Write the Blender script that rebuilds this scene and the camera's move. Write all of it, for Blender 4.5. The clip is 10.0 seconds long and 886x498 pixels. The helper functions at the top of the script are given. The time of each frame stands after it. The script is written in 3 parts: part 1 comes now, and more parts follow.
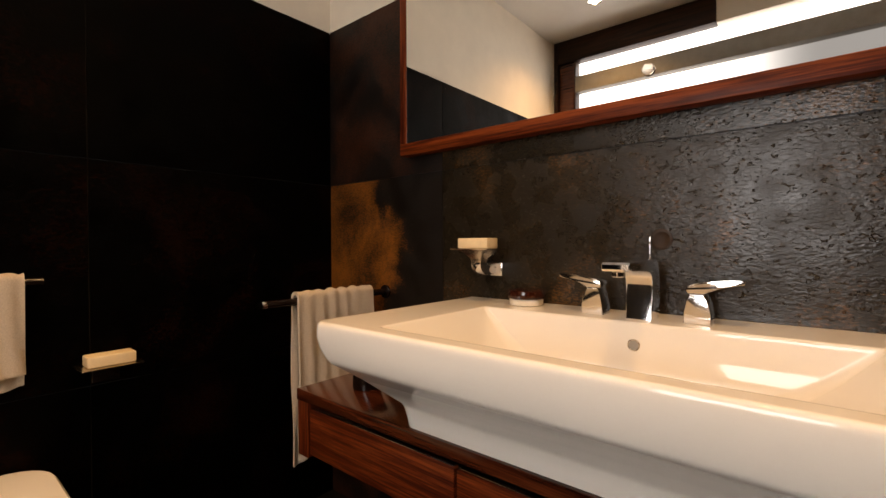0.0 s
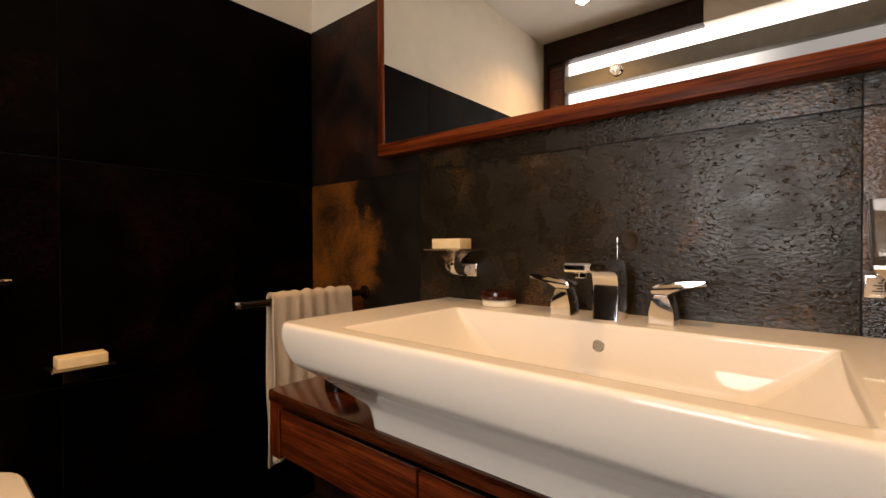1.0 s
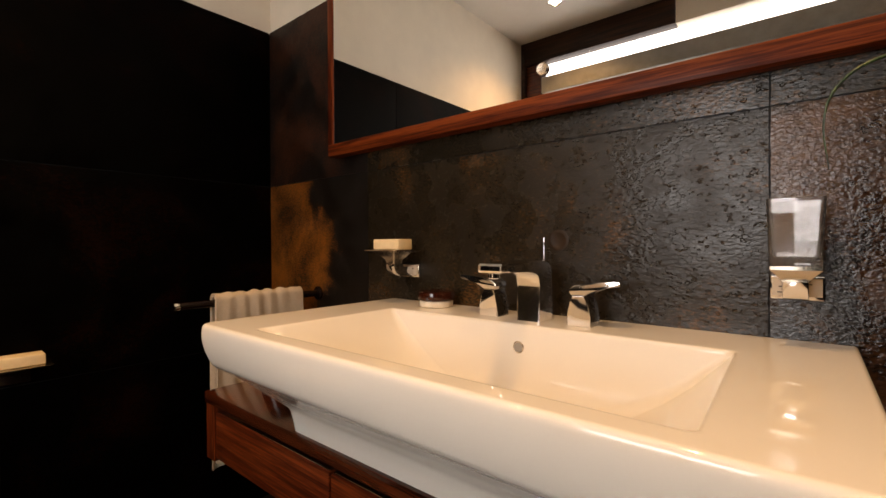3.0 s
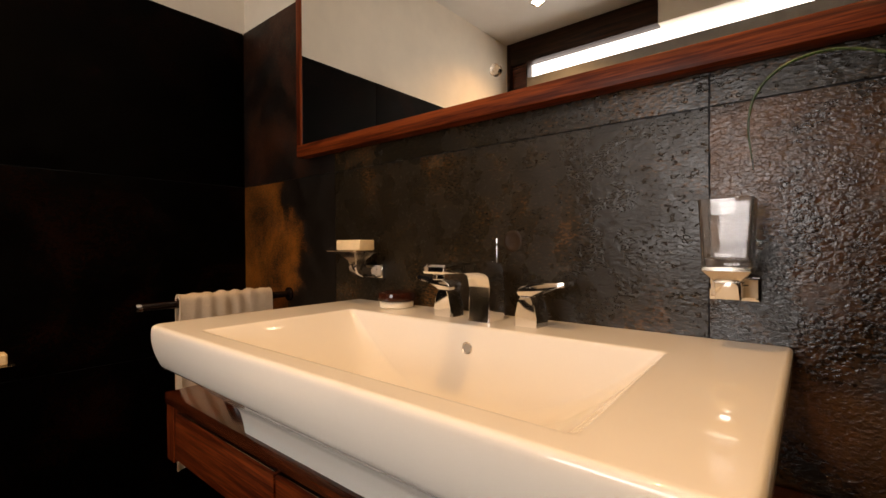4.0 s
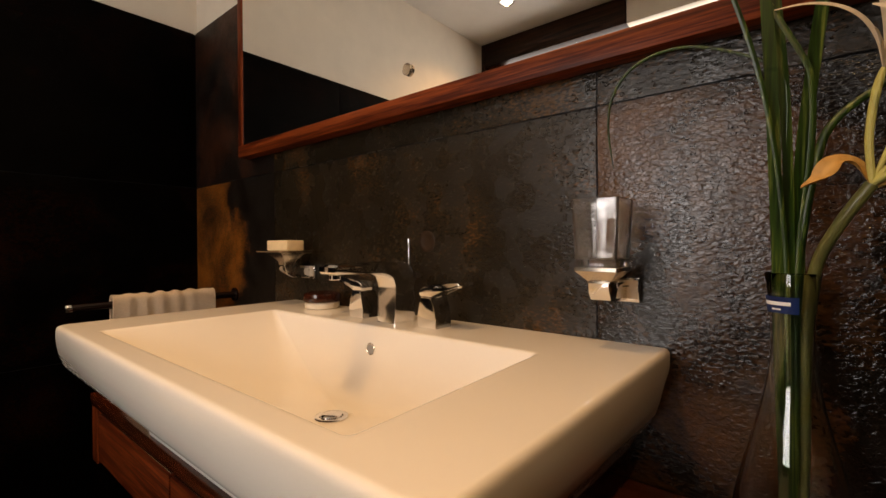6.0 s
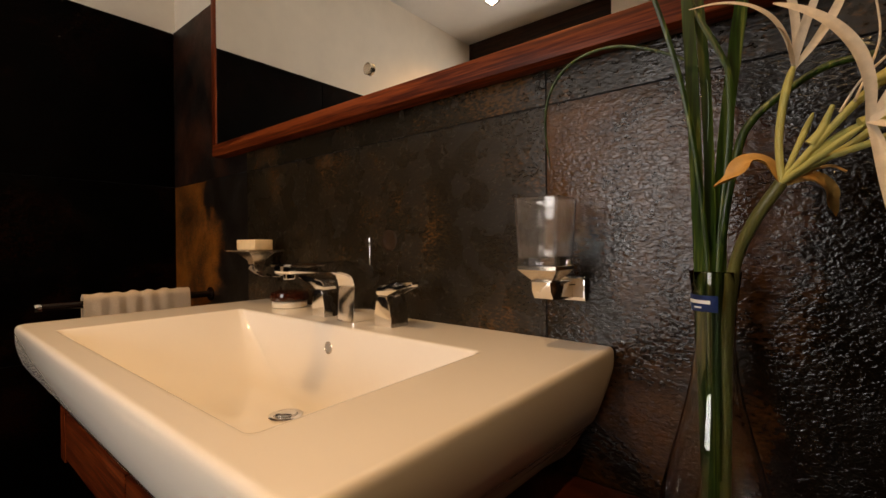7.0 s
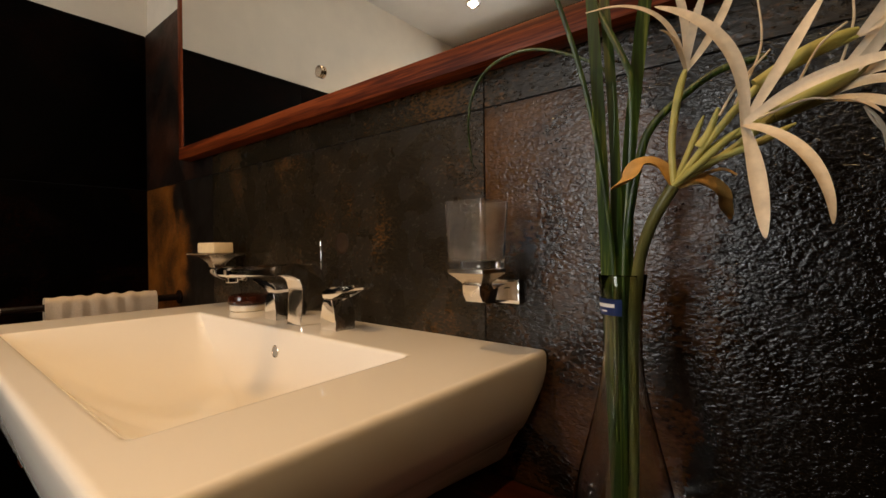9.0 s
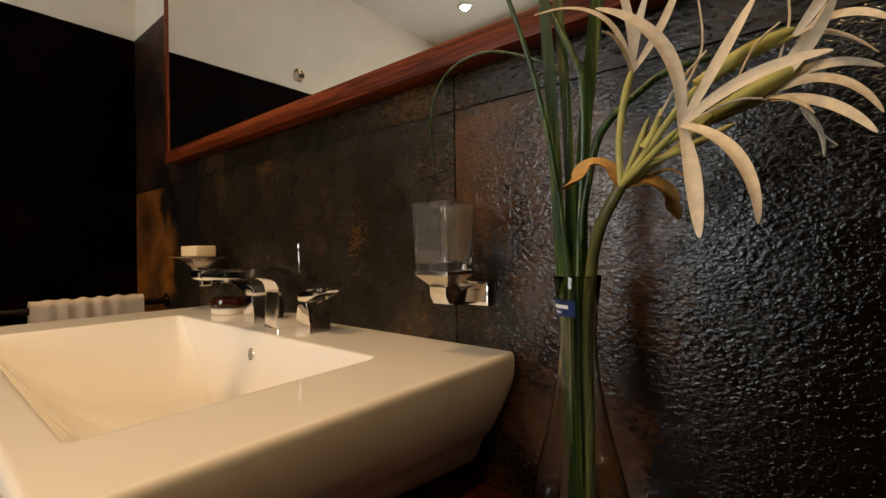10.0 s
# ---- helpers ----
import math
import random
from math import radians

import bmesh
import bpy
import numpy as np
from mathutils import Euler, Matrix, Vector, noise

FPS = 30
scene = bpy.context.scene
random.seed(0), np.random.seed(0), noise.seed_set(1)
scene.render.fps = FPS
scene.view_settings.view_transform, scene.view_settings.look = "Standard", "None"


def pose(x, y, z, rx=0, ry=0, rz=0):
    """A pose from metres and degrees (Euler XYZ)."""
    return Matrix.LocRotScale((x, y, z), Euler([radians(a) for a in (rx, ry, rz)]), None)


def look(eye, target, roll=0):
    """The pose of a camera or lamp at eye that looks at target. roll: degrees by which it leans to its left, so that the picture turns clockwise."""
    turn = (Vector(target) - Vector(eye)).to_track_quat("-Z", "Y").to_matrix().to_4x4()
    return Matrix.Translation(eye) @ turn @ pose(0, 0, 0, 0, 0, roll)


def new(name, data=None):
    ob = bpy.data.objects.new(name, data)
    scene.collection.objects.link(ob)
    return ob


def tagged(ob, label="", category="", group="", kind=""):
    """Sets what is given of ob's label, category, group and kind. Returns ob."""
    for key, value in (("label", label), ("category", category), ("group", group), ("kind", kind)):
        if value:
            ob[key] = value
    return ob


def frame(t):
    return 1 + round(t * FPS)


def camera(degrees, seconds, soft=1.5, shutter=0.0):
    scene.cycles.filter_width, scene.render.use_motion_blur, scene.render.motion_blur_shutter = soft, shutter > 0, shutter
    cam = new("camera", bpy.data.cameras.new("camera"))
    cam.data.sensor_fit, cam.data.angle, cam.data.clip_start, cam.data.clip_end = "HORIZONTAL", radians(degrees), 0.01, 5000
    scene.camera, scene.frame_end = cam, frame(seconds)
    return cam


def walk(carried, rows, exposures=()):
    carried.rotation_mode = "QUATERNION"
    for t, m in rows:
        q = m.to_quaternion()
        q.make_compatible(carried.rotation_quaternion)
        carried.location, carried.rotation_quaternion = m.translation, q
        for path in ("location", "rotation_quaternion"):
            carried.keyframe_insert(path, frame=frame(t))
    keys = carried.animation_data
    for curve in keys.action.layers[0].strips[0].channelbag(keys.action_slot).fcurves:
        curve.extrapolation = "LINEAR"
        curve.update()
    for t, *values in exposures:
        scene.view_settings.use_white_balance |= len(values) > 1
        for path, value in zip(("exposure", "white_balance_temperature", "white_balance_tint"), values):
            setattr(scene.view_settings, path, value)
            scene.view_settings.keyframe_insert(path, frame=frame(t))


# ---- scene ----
cam = camera(89.5, 10.0)
PATH = [
    (0, (1.535, -1.119, 1.022), (0.253, 0.417, 0.996), -0.2),
    (0.5, (1.564, -1.091, 1.02), (0.281, 0.443, 0.998), -0.2),
    (1, (1.588, -1.071, 1.022), (0.31, 0.467, 0.998), -0.2),
    (1.5, (1.611, -1.049, 1.022), (0.333, 0.489, 0.997), -0.2),
    (2, (1.64, -1.023, 1.022), (0.363, 0.515, 0.997), -0.2),
    (2.5, (1.673, -0.993, 1.021), (0.397, 0.547, 0.999), -0.2),
    (4, (1.791, -0.893, 1.022), (0.516, 0.647, 1.002), -0.3),
    (4.5, (1.831, -0.857, 1.022), (0.556, 0.684, 1.002), -0.3),
    (5, (1.874, -0.822, 1.022), (0.594, 0.715, 1.003), -0.4),
    (5.5, (1.906, -0.793, 1.021), (0.628, 0.745, 1.005), -0.3),
    (7, (2.008, -0.711, 1.02), (0.733, 0.829, 0.998), -0.4),
    (7.5, (2.03, -0.693, 1.019), (0.757, 0.85, 0.996), -0.4),
    (8, (2.049, -0.676, 1.02), (0.776, 0.867, 1.008), -0.4),
    (8.5, (2.066, -0.658, 1.02), (0.793, 0.884, 1.011), -0.4),
    (9, (2.087, -0.643, 1.021), (0.817, 0.902, 1.008), -0.5),
    (9.5, (2.105, -0.63, 1.019), (0.835, 0.915, 1.017), -0.6),
    (10, (2.128, -0.61, 1.019), (0.853, 0.932, 1.019), -0.7),
]
walk(cam, [(t, look(eye, target, roll)) for t, eye, target, roll in PATH], exposures=[(0.0, -0.10, 6800, 14), (4.5, -0.13, 6850, 14), (7.0, -0.32, 6900, 13), (8.0, -0.32, 6750, 11), (9.0, -0.25, 6450, 8), (10.0, -0.21, 6250, 5)])

# ---- light ----
WARM, DAY = (1.0, 0.585, 0.235), (1.0, 0.95, 0.90)
world = bpy.data.worlds.new("world")
world.use_nodes = True
world.node_tree.nodes["Background"].inputs[0].default_value = (0.5, 0.6, 0.8, 1)
world.node_tree.nodes["Background"].inputs[1].default_value = 0.02
scene.world = world
scene.view_settings.exposure = 0.0
WINDOW_GLOW, LOW_GLOW = 5.0, 11.8
# x, y, watts and cone of each ceiling spotlight; the last is unseen, added to warm the basin's right end
SPOTS = [(0.47, -1.72, 58.0, 130), (0.42, -0.72, 32.0, 66), (1.42, -0.72, 52.0, 140), (2.42, -1.30, 66.0, 140)]
CEIL, FAR, RIGHT = 2.53, -2.134, 2.9
for sx, sy, watts, cone in SPOTS:
    lamp = bpy.data.lights.new("downlight_lamp", "SPOT")
    lamp.energy, lamp.color, lamp.spot_size, lamp.spot_blend, lamp.shadow_soft_size = watts, WARM, radians(cone), 1.0, 0.014
    new("downlight_lamp", lamp).matrix_world = look((sx, sy, CEIL - 0.012), (sx + 0.01, sy, 0))


# ---- materials ----
def material(name, color, rough=0.5, metal=0.0, spec=0.5, coat=0.0, transmission=0.0, ior=1.5):
    m = bpy.data.materials.new(name)
    m.use_nodes = True
    b = m.node_tree.nodes["Principled BSDF"]
    b.inputs["Base Color"].default_value = (*color, 1)
    b.inputs["Roughness"].default_value, b.inputs["Metallic"].default_value = rough, metal
    b.inputs["Specular IOR Level"].default_value, b.inputs["Coat Weight"].default_value = spec, coat
    b.inputs["Transmission Weight"].default_value, b.inputs["IOR"].default_value = transmission, ior
    return m


def node(m, kind, **values):
    n = m.node_tree.nodes.new(kind)
    for key, value in values.items():
        n.inputs[key.replace("_", " ")].default_value = value
    return n


def join(m, a, b):
    m.node_tree.links.new(a, b)


def coords(m, scale=(1, 1, 1), spread=0.0):
    """Object coordinates, stretched; spread shifts them from object to object."""
    tc, mp = node(m, "ShaderNodeTexCoord"), node(m, "ShaderNodeMapping", Scale=scale)
    join(m, tc.outputs["Object"], mp.inputs["Vector"])
    if spread:
        info, mul = node(m, "ShaderNodeObjectInfo"), m.node_tree.nodes.new("ShaderNodeMath")
        mul.operation, mul.inputs[1].default_value = "MULTIPLY", spread
        join(m, info.outputs["Random"], mul.inputs[0])
        join(m, mul.outputs[0], mp.inputs["Location"])
    return mp.outputs["Vector"]


def ramp(m, fac, stops):
    r = m.node_tree.nodes.new("ShaderNodeValToRGB")
    while len(r.color_ramp.elements) < len(stops):
        r.color_ramp.elements.new(0.5)
    for e, (at, c) in zip(r.color_ramp.elements, stops):
        e.position, e.color = at, (*c, 1) if len(c) == 3 else c
    join(m, fac, r.inputs["Fac"])
    return r.outputs["Color"]


def noise_of(m, vec, scale, detail=6.0, rough=0.55, distortion=0.0):
    n = node(m, "ShaderNodeTexNoise", Scale=scale, Detail=detail, Roughness=rough, Distortion=distortion)
    join(m, vec, n.inputs["Vector"])
    return n.outputs["Fac"]


def bump(m, height, strength, distance, below=None):
    b = node(m, "ShaderNodeBump", Strength=strength, Distance=distance)
    join(m, height, b.inputs["Height"])
    if below:
        join(m, below, b.inputs["Normal"])
    return b.outputs["Normal"]


def shader(m):
    return m.node_tree.nodes["Principled BSDF"]


def worn(m, scale=30.0, lo=0.9, hi=1.1, rough_var=0.08, fine=0.0):
    """Slight unevenness of colour and gloss on a plain paint, metal or glaze."""
    b, v = shader(m), coords(m)
    c, r = b.inputs["Base Color"].default_value[:3], b.inputs["Roughness"].default_value
    n = noise_of(m, v, scale)
    join(m, ramp(m, n, [(0.3, [x * lo for x in c]), (0.7, [min(1, x * hi) for x in c])]), b.inputs["Base Color"])
    g = [max(0.02, r - rough_var)] * 3, [min(1, r + rough_var)] * 3
    join(m, ramp(m, noise_of(m, v, scale * 0.35), [(0.3, g[0]), (0.7, g[1])]), b.inputs["Roughness"])
    if fine:
        join(m, bump(m, noise_of(m, v, scale * 12), fine, 0.0006), b.inputs["Normal"])
    return m


def slate(name, dark, rust, amount, rough, ripple, pits, stretch, grain=34, spec=0.5, height=0.003, fade=None, fleck=0.75, soft=1.0, detail=6.0, fine=0.8):
    """Cleft slate: dark ground, rust specks and clouds, wavy cleft relief and small pits."""
    m = material(name, dark, rough, spec=spec)
    b, v = shader(m), coords(m, (1, 1, 1), 7.0)
    cloud = noise_of(m, v, 3.5, 8, 0.6, 0.6)
    speck = noise_of(m, coords(m, (1, 1, 2.0), 3.0), 105, 4, 0.6)
    a = m.node_tree.nodes.new("ShaderNodeMath")
    a.operation = "MULTIPLY_ADD"
    join(m, speck, a.inputs[0])
    a.inputs[1].default_value = fleck
    join(m, cloud, a.inputs[2])
    if fade:
        sep, wob = m.node_tree.nodes.new("ShaderNodeSeparateXYZ"), m.node_tree.nodes.new("ShaderNodeMath")
        tc = node(m, "ShaderNodeTexCoord")
        join(m, tc.outputs["Object"], sep.inputs[0])
        wob.operation, wob.inputs[1].default_value = "MULTIPLY_ADD", 0.30
        join(m, noise_of(m, tc.outputs["Object"], 4.5, 3), wob.inputs[0])
        join(m, sep.outputs["X"], wob.inputs[2])
        mask = ramp(m, wob.outputs[0], [(fade - 0.09, (0, 0, 0)), (fade + 0.09, (1, 1, 1))])
        cut = m.node_tree.nodes.new("ShaderNodeMath")
        cut.operation, cut.inputs[1].default_value = "MULTIPLY_ADD", -0.5
        join(m, mask, cut.inputs[0])
        join(m, a.outputs[0], cut.inputs[2])
        a = cut
    mid = [(d + r) * 0.5 for d, r in zip(dark, rust)]
    edge = 0.685 + fleck * 0.5 - amount
    join(m, ramp(m, a.outputs[0], [(edge - 0.16 * soft, [d * 0.7 for d in dark]), (edge - 0.03 * soft, dark), (edge + 0.05 * soft, mid), (edge + 0.14 * soft, rust)]), b.inputs["Base Color"])
    join(m, ramp(m, noise_of(m, v, 14, 6), [(0.3, [rough - 0.10] * 3), (0.7, [rough + 0.14] * 3)]), b.inputs["Roughness"])
    cleft = noise_of(m, coords(m, stretch, 5.0), grain, detail, 0.5, 0.5)
    n1 = bump(m, cleft, ripple, height)
    n2 = bump(m, noise_of(m, coords(m, stretch, 2.0), 150, 5, 0.6), ripple * fine, height * 0.22, n1)
    dents = noise_of(m, coords(m, (0.75, 1, 1.2), 4.0), 105, 2, 0.5)
    hole = ramp(m, dents, [(0.29, (0, 0, 0)), (0.36, (1, 1, 1))])
    join(m, bump(m, hole, pits, 0.0018, n2), b.inputs["Normal"])
    return m


def timber(name, dark, light, along, rough=0.46, coat=0.02):
    """Straight-grained varnished wood; along is the axis of the grain."""
    m = material(name, dark, rough, spec=0.14, coat=coat)
    b = shader(m)
    s = [26.0, 26.0, 26.0]
    s[along] = 0.9
    v = coords(m, s, 9.0)
    g = noise_of(m, v, 2.2, 8, 0.65, 0.5)
    f = noise_of(m, coords(m, [x * 7 for x in s], 3.0), 1.6, 4, 0.6)
    mix = m.node_tree.nodes.new("ShaderNodeMath")
    mix.operation = "MULTIPLY_ADD"
    join(m, f, mix.inputs[0])
    mix.inputs[1].default_value = 0.7
    join(m, g, mix.inputs[2])
    mid = [(d + l) * 0.5 for d, l in zip(dark, light)]
    join(m, ramp(m, mix.outputs[0], [(0.64, [d * 0.45 for d in dark]), (0.78, dark), (0.90, mid), (1.0, light)]), b.inputs["Base Color"])
    join(m, bump(m, mix.outputs[0], 0.12, 0.002), b.inputs["Normal"])
    b.inputs["Coat Roughness"].default_value = 0.12
    return m


def glow(name, color, strength):
    m = bpy.data.materials.new(name)
    m.use_nodes = True
    t = m.node_tree
    e = t.nodes.new("ShaderNodeEmission")
    e.inputs[0].default_value, e.inputs[1].default_value = (*color, 1), strength
    t.links.new(e.outputs[0], t.nodes["Material Output"].inputs[0])
    return m


SLATE = slate("slate", (0.0190, 0.0138, 0.0075), (0.085, 0.040, 0.012), 0.12, 0.25, 0.9, 0.9, (0.6, 1, 1.15), 150, 0.34, 0.0013, detail=4.5, fine=0.6)
SLATE_ROUGH = slate("rough_cleft_slate", (0.0055, 0.0038, 0.0022), (0.095, 0.042, 0.013), 0.24, 0.17, 1.0, 0.25, (0.75, 1, 1.1), 170, 0.42, 0.0015, fade=0.54, detail=3.0, fine=0.3, fleck=0.3, soft=1.6)
SLATE_RUST = slate("rusty_slate", (0.006, 0.003, 0.001), (0.20, 0.068, 0.008), 0.31, 0.5, 0.5, 0.2, (0.8, 1, 1), 40, 0.3, 0.002, 0.53, 0.42, 1.5)
SLATE_BROWN_SHADED = slate("shaded_brown_slate", (0.004, 0.002, 0.001), (0.035, 0.010, 0.003), 0.20, 0.5, 0.5, 0.2, (0.8, 1, 1), 40, 0.3, 0.002)
SLATE_SIDE_SHADED = slate("side_wall_slate_shaded", (0.0006, 0.0004, 0.0003), (0.006, 0.0015, 0.0006), 0.12, 0.42, 0.4, 0.2, (1, 0.5, 1.3), 60, 0.035, 0.0015)
GROUT = worn(material("dark_grout", (0.006, 0.006, 0.006), 0.9))
FLOOR = slate("floor_slate", (0.005, 0.0045, 0.004), (0.012, 0.008, 0.005), 0.08, 0.55, 0.2, 0.1, (1, 1, 1), 34, 0.2)
CREAM = worn(material("cream_wall_paint", (0.80, 0.72, 0.60), 0.75), 8, 0.96, 1.03, 0.05, 0.15)
WHITE_PAINT = worn(material("white_ceiling_paint", (0.80, 0.78, 0.74), 0.8), 8, 0.97, 1.03, 0.05, 0.1)
CERAMIC = worn(material("glazed_ceramic", (0.82, 0.77, 0.69), 0.045, spec=0.5, coat=0.08), 5, 0.985, 1.01, 0.012)
CHROME = worn(material("chrome", (0.82, 0.82, 0.83), 0.09, 1.0), 20, 0.97, 1.02, 0.02)
SATIN = worn(material("satin_nickel", (0.62, 0.56, 0.48), 0.22, 1.0), 40, 0.92, 1.05, 0.05)
BLACK = worn(material("black_lacquer", (0.008, 0.004, 0.003), 0.22, spec=0.35), 20)
LID = worn(material("dark_brown_lacquer", (0.030, 0.007, 0.003), 0.15, spec=0.5), 20)
PLUG = worn(material("brown_cap", (0.026, 0.013, 0.005), 0.45, spec=0.25), 60, 0.7, 1.3)
WOOD_X = timber("red_brown_wood", (0.064, 0.0095, 0.0022), (0.19, 0.040, 0.008), 0)
WOOD_Z = timber("red_brown_wood_upright", (0.064, 0.0095, 0.0022), (0.19, 0.040, 0.008), 2)
WOOD_TOP = timber("dark_red_wood_top", (0.045, 0.009, 0.003), (0.11, 0.026, 0.008), 0, 0.16, 0.6)
WOOD_DARK = timber("dark_brown_wood", (0.018, 0.008, 0.005), (0.05, 0.020, 0.010), 0)
MIRROR = material("mirror_silver", (0.93, 0.93, 0.91), 0.008, 1.0)
GLASS = material("clear_glass", (0.97, 0.98, 0.97), 0.01, transmission=1.0, ior=1.47)
TUMBLER = material("drinking_glass", (0.97, 0.97, 0.97), 0.012, transmission=0.965, ior=1.5)
SOAP = worn(material("cream_soap", (0.78, 0.62, 0.38), 0.45), 60, 0.93, 1.04, 0.08, 0.2)
PLASTIC = worn(material("cream_plastic", (0.80, 0.72, 0.58), 0.35), 30)
PAPER = worn(material("beige_paper_sticker", (0.55, 0.46, 0.36), 0.6), 60, 0.9, 1.05)
INK = material("black_print", (0.02, 0.02, 0.02), 0.7)
BLUE = worn(material("blue_label", (0.012, 0.035, 0.17), 0.4), 60)
PALE = material("white_print", (0.75, 0.78, 0.82), 0.6)
LEAF = material("green_leaf", (0.024, 0.062, 0.010), 0.38)
STEM = worn(material("olive_green_stem", (0.11, 0.11, 0.030), 0.4), 50, 0.8, 1.2)
TUBE = worn(material("yellow_green_tube", (0.38, 0.36, 0.10), 0.45), 50, 0.85, 1.12)
PETAL = worn(material("cream_petal", (0.64, 0.54, 0.40), 0.5), 110, 0.82, 1.10, 0.06, 0.25)
SPATHE = worn(material("dry_orange_leaf", (0.42, 0.23, 0.055), 0.55), 60, 0.7, 1.25, 0.08, 0.4)
TERRY = material("cream_terry_cloth", (0.66, 0.55, 0.42), 0.95, spec=0.1)
PANE = glow("daylight", DAY, WINDOW_GLOW)
LOW_PANE = glow("low_daylight", (1.0, 0.98, 0.96), LOW_GLOW)
LEDGE_GLOW = glow("ledge_daylight_glow", DAY, WINDOW_GLOW)
ledge_x = LEDGE_GLOW.node_tree.nodes.new("ShaderNodeSeparateXYZ")
join(LEDGE_GLOW, node(LEDGE_GLOW, "ShaderNodeTexCoord").outputs["Object"], ledge_x.inputs[0])
ledge_fade = LEDGE_GLOW.node_tree.nodes.new("ShaderNodeMapRange")
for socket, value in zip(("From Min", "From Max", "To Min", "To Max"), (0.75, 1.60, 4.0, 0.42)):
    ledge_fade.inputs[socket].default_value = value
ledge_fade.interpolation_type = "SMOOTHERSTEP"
join(LEDGE_GLOW, ledge_x.outputs["X"], ledge_fade.inputs["Value"])
join(LEDGE_GLOW, ledge_fade.outputs["Result"], LEDGE_GLOW.node_tree.nodes["Emission"].inputs["Strength"])
LAMP_GLOW = glow("lamp_lens", (1.0, 0.86, 0.66), 25.0)
GREY_BLIND = worn(material("grey_blind", (0.30, 0.28, 0.25), 0.7), 20)

# streaks along the green leaves and a looped nap on the towels
streak = noise_of(LEAF, coords(LEAF, (260, 260, 4), 3.0), 1.0, 3)
join(LEAF, ramp(LEAF, streak, [(0.36, (0.006, 0.018, 0.002)), (0.55, (0.024, 0.056, 0.005)), (0.72, (0.15, 0.18, 0.035))]), shader(LEAF).inputs["Base Color"])
nap = noise_of(TERRY, coords(TERRY), 420, 4, 0.7)
fold = noise_of(TERRY, coords(TERRY), 60, 4)
join(TERRY, ramp(TERRY, nap, [(0.3, (0.52, 0.42, 0.31)), (0.7, (0.74, 0.63, 0.50))]), shader(TERRY).inputs["Base Color"])
join(TERRY, bump(TERRY, nap, 0.9, 0.004, bump(TERRY, fold, 0.5, 0.006)), shader(TERRY).inputs["Normal"])


# ---- mesh helpers ----
def part(name, bm, mat, parent=None, label="", smooth=35, kind=""):
    """Link a bmesh as one mesh object, under a thing or a part; smooth: the angle past which edges stay sharp."""
    bmesh.ops.recalc_face_normals(bm, faces=bm.faces)
    me = bpy.data.meshes.new(name)
    bm.to_mesh(me)
    bm.free()
    me.materials.append(mat)
    if smooth:
        me.polygons.foreach_set("use_smooth", [True] * len(me.polygons))
        me.set_sharp_from_angle(angle=radians(smooth))
    ob = new(name, me)
    if parent:
        ob.parent = parent
        ob.matrix_parent_inverse = parent.matrix_basis.inverted()
    return tagged(ob, label, kind=kind)


def thing(name, at, label, category, group=""):
    ob = new(name)
    ob.location, ob.empty_display_size = at, 0.05
    bpy.context.view_layer.update()
    return tagged(ob, label, category, group)


def box(bm, x0, x1, y0, y1, z0, z1, bevel=0.0, seg=2):
    b = bmesh.new()
    bmesh.ops.create_cube(b, size=1)
    for v in b.verts:
        v.co = Vector(((x0 + x1) / 2 + v.co.x * (x1 - x0), (y0 + y1) / 2 + v.co.y * (y1 - y0), (z0 + z1) / 2 + v.co.z * (z1 - z0)))
    if bevel:
        bmesh.ops.bevel(b, geom=b.edges, offset=bevel, segments=seg, affect="EDGES", profile=0.5)
    add(bm, b)
    return bm


def add(bm, b):
    me = bpy.data.meshes.new("scrap")
    b.to_mesh(me)
    b.free()
    bm.from_mesh(me)
    bpy.data.meshes.remove(me)


def cuboid(*a, **k):
    return box(bmesh.new(), *a, **k)


def loft(bm, rings, cap_start=True, cap_end=True, closed=True):
    rows = [[bm.verts.new(p) for p in ring] for ring in rings]
    n = len(rows[0])
    for a, b in zip(rows, rows[1:]):
        for i in range(n if closed else n - 1):
            j = (i + 1) % n
            bm.faces.new((a[i], a[j], b[j], b[i]))
    if cap_start:
        bm.faces.new(rows[0][::-1])
    if cap_end:
        bm.faces.new(rows[-1])
    return bm


def rrect(x0, x1, y0, y1, r, z, n=6):
    """A rounded rectangle at the height z."""
    out = []
    for cx, cy, a0 in ((x1 - r, y1 - r, 0), (x0 + r, y1 - r, 90), (x0 + r, y0 + r, 180), (x1 - r, y0 + r, 270)):
        for i in range(n + 1):
            a = radians(a0 + 90 * i / n)
            out.append(Vector((cx + r * math.cos(a), cy + r * math.sin(a), z)))
    return out


def circle(x, y, z, r, n=32):
    return [Vector((x + r * math.cos(2 * math.pi * i / n), y + r * math.sin(2 * math.pi * i / n), z)) for i in range(n)]


def lathe(profile, x, y, n=40, **k):
    return loft(bmesh.new(), [circle(x, y, z, r, n) for r, z in profile], **k)


def curve(points, steps=6):
    """A smooth line through the points."""
    p = [Vector(q) for q in points]
    p = [p[0] * 2 - p[1]] + p + [p[-1] * 2 - p[-2]]
    out = []
    for a, b, c, d in zip(p, p[1:], p[2:], p[3:]):
        for i in range(steps):
            t = i / steps
            out.append(0.5 * (2 * b + (c - a) * t + (2 * a - 5 * b + 4 * c - d) * t * t + (3 * b - a - 3 * c + d) * t ** 3))
    return out + [p[-2]]


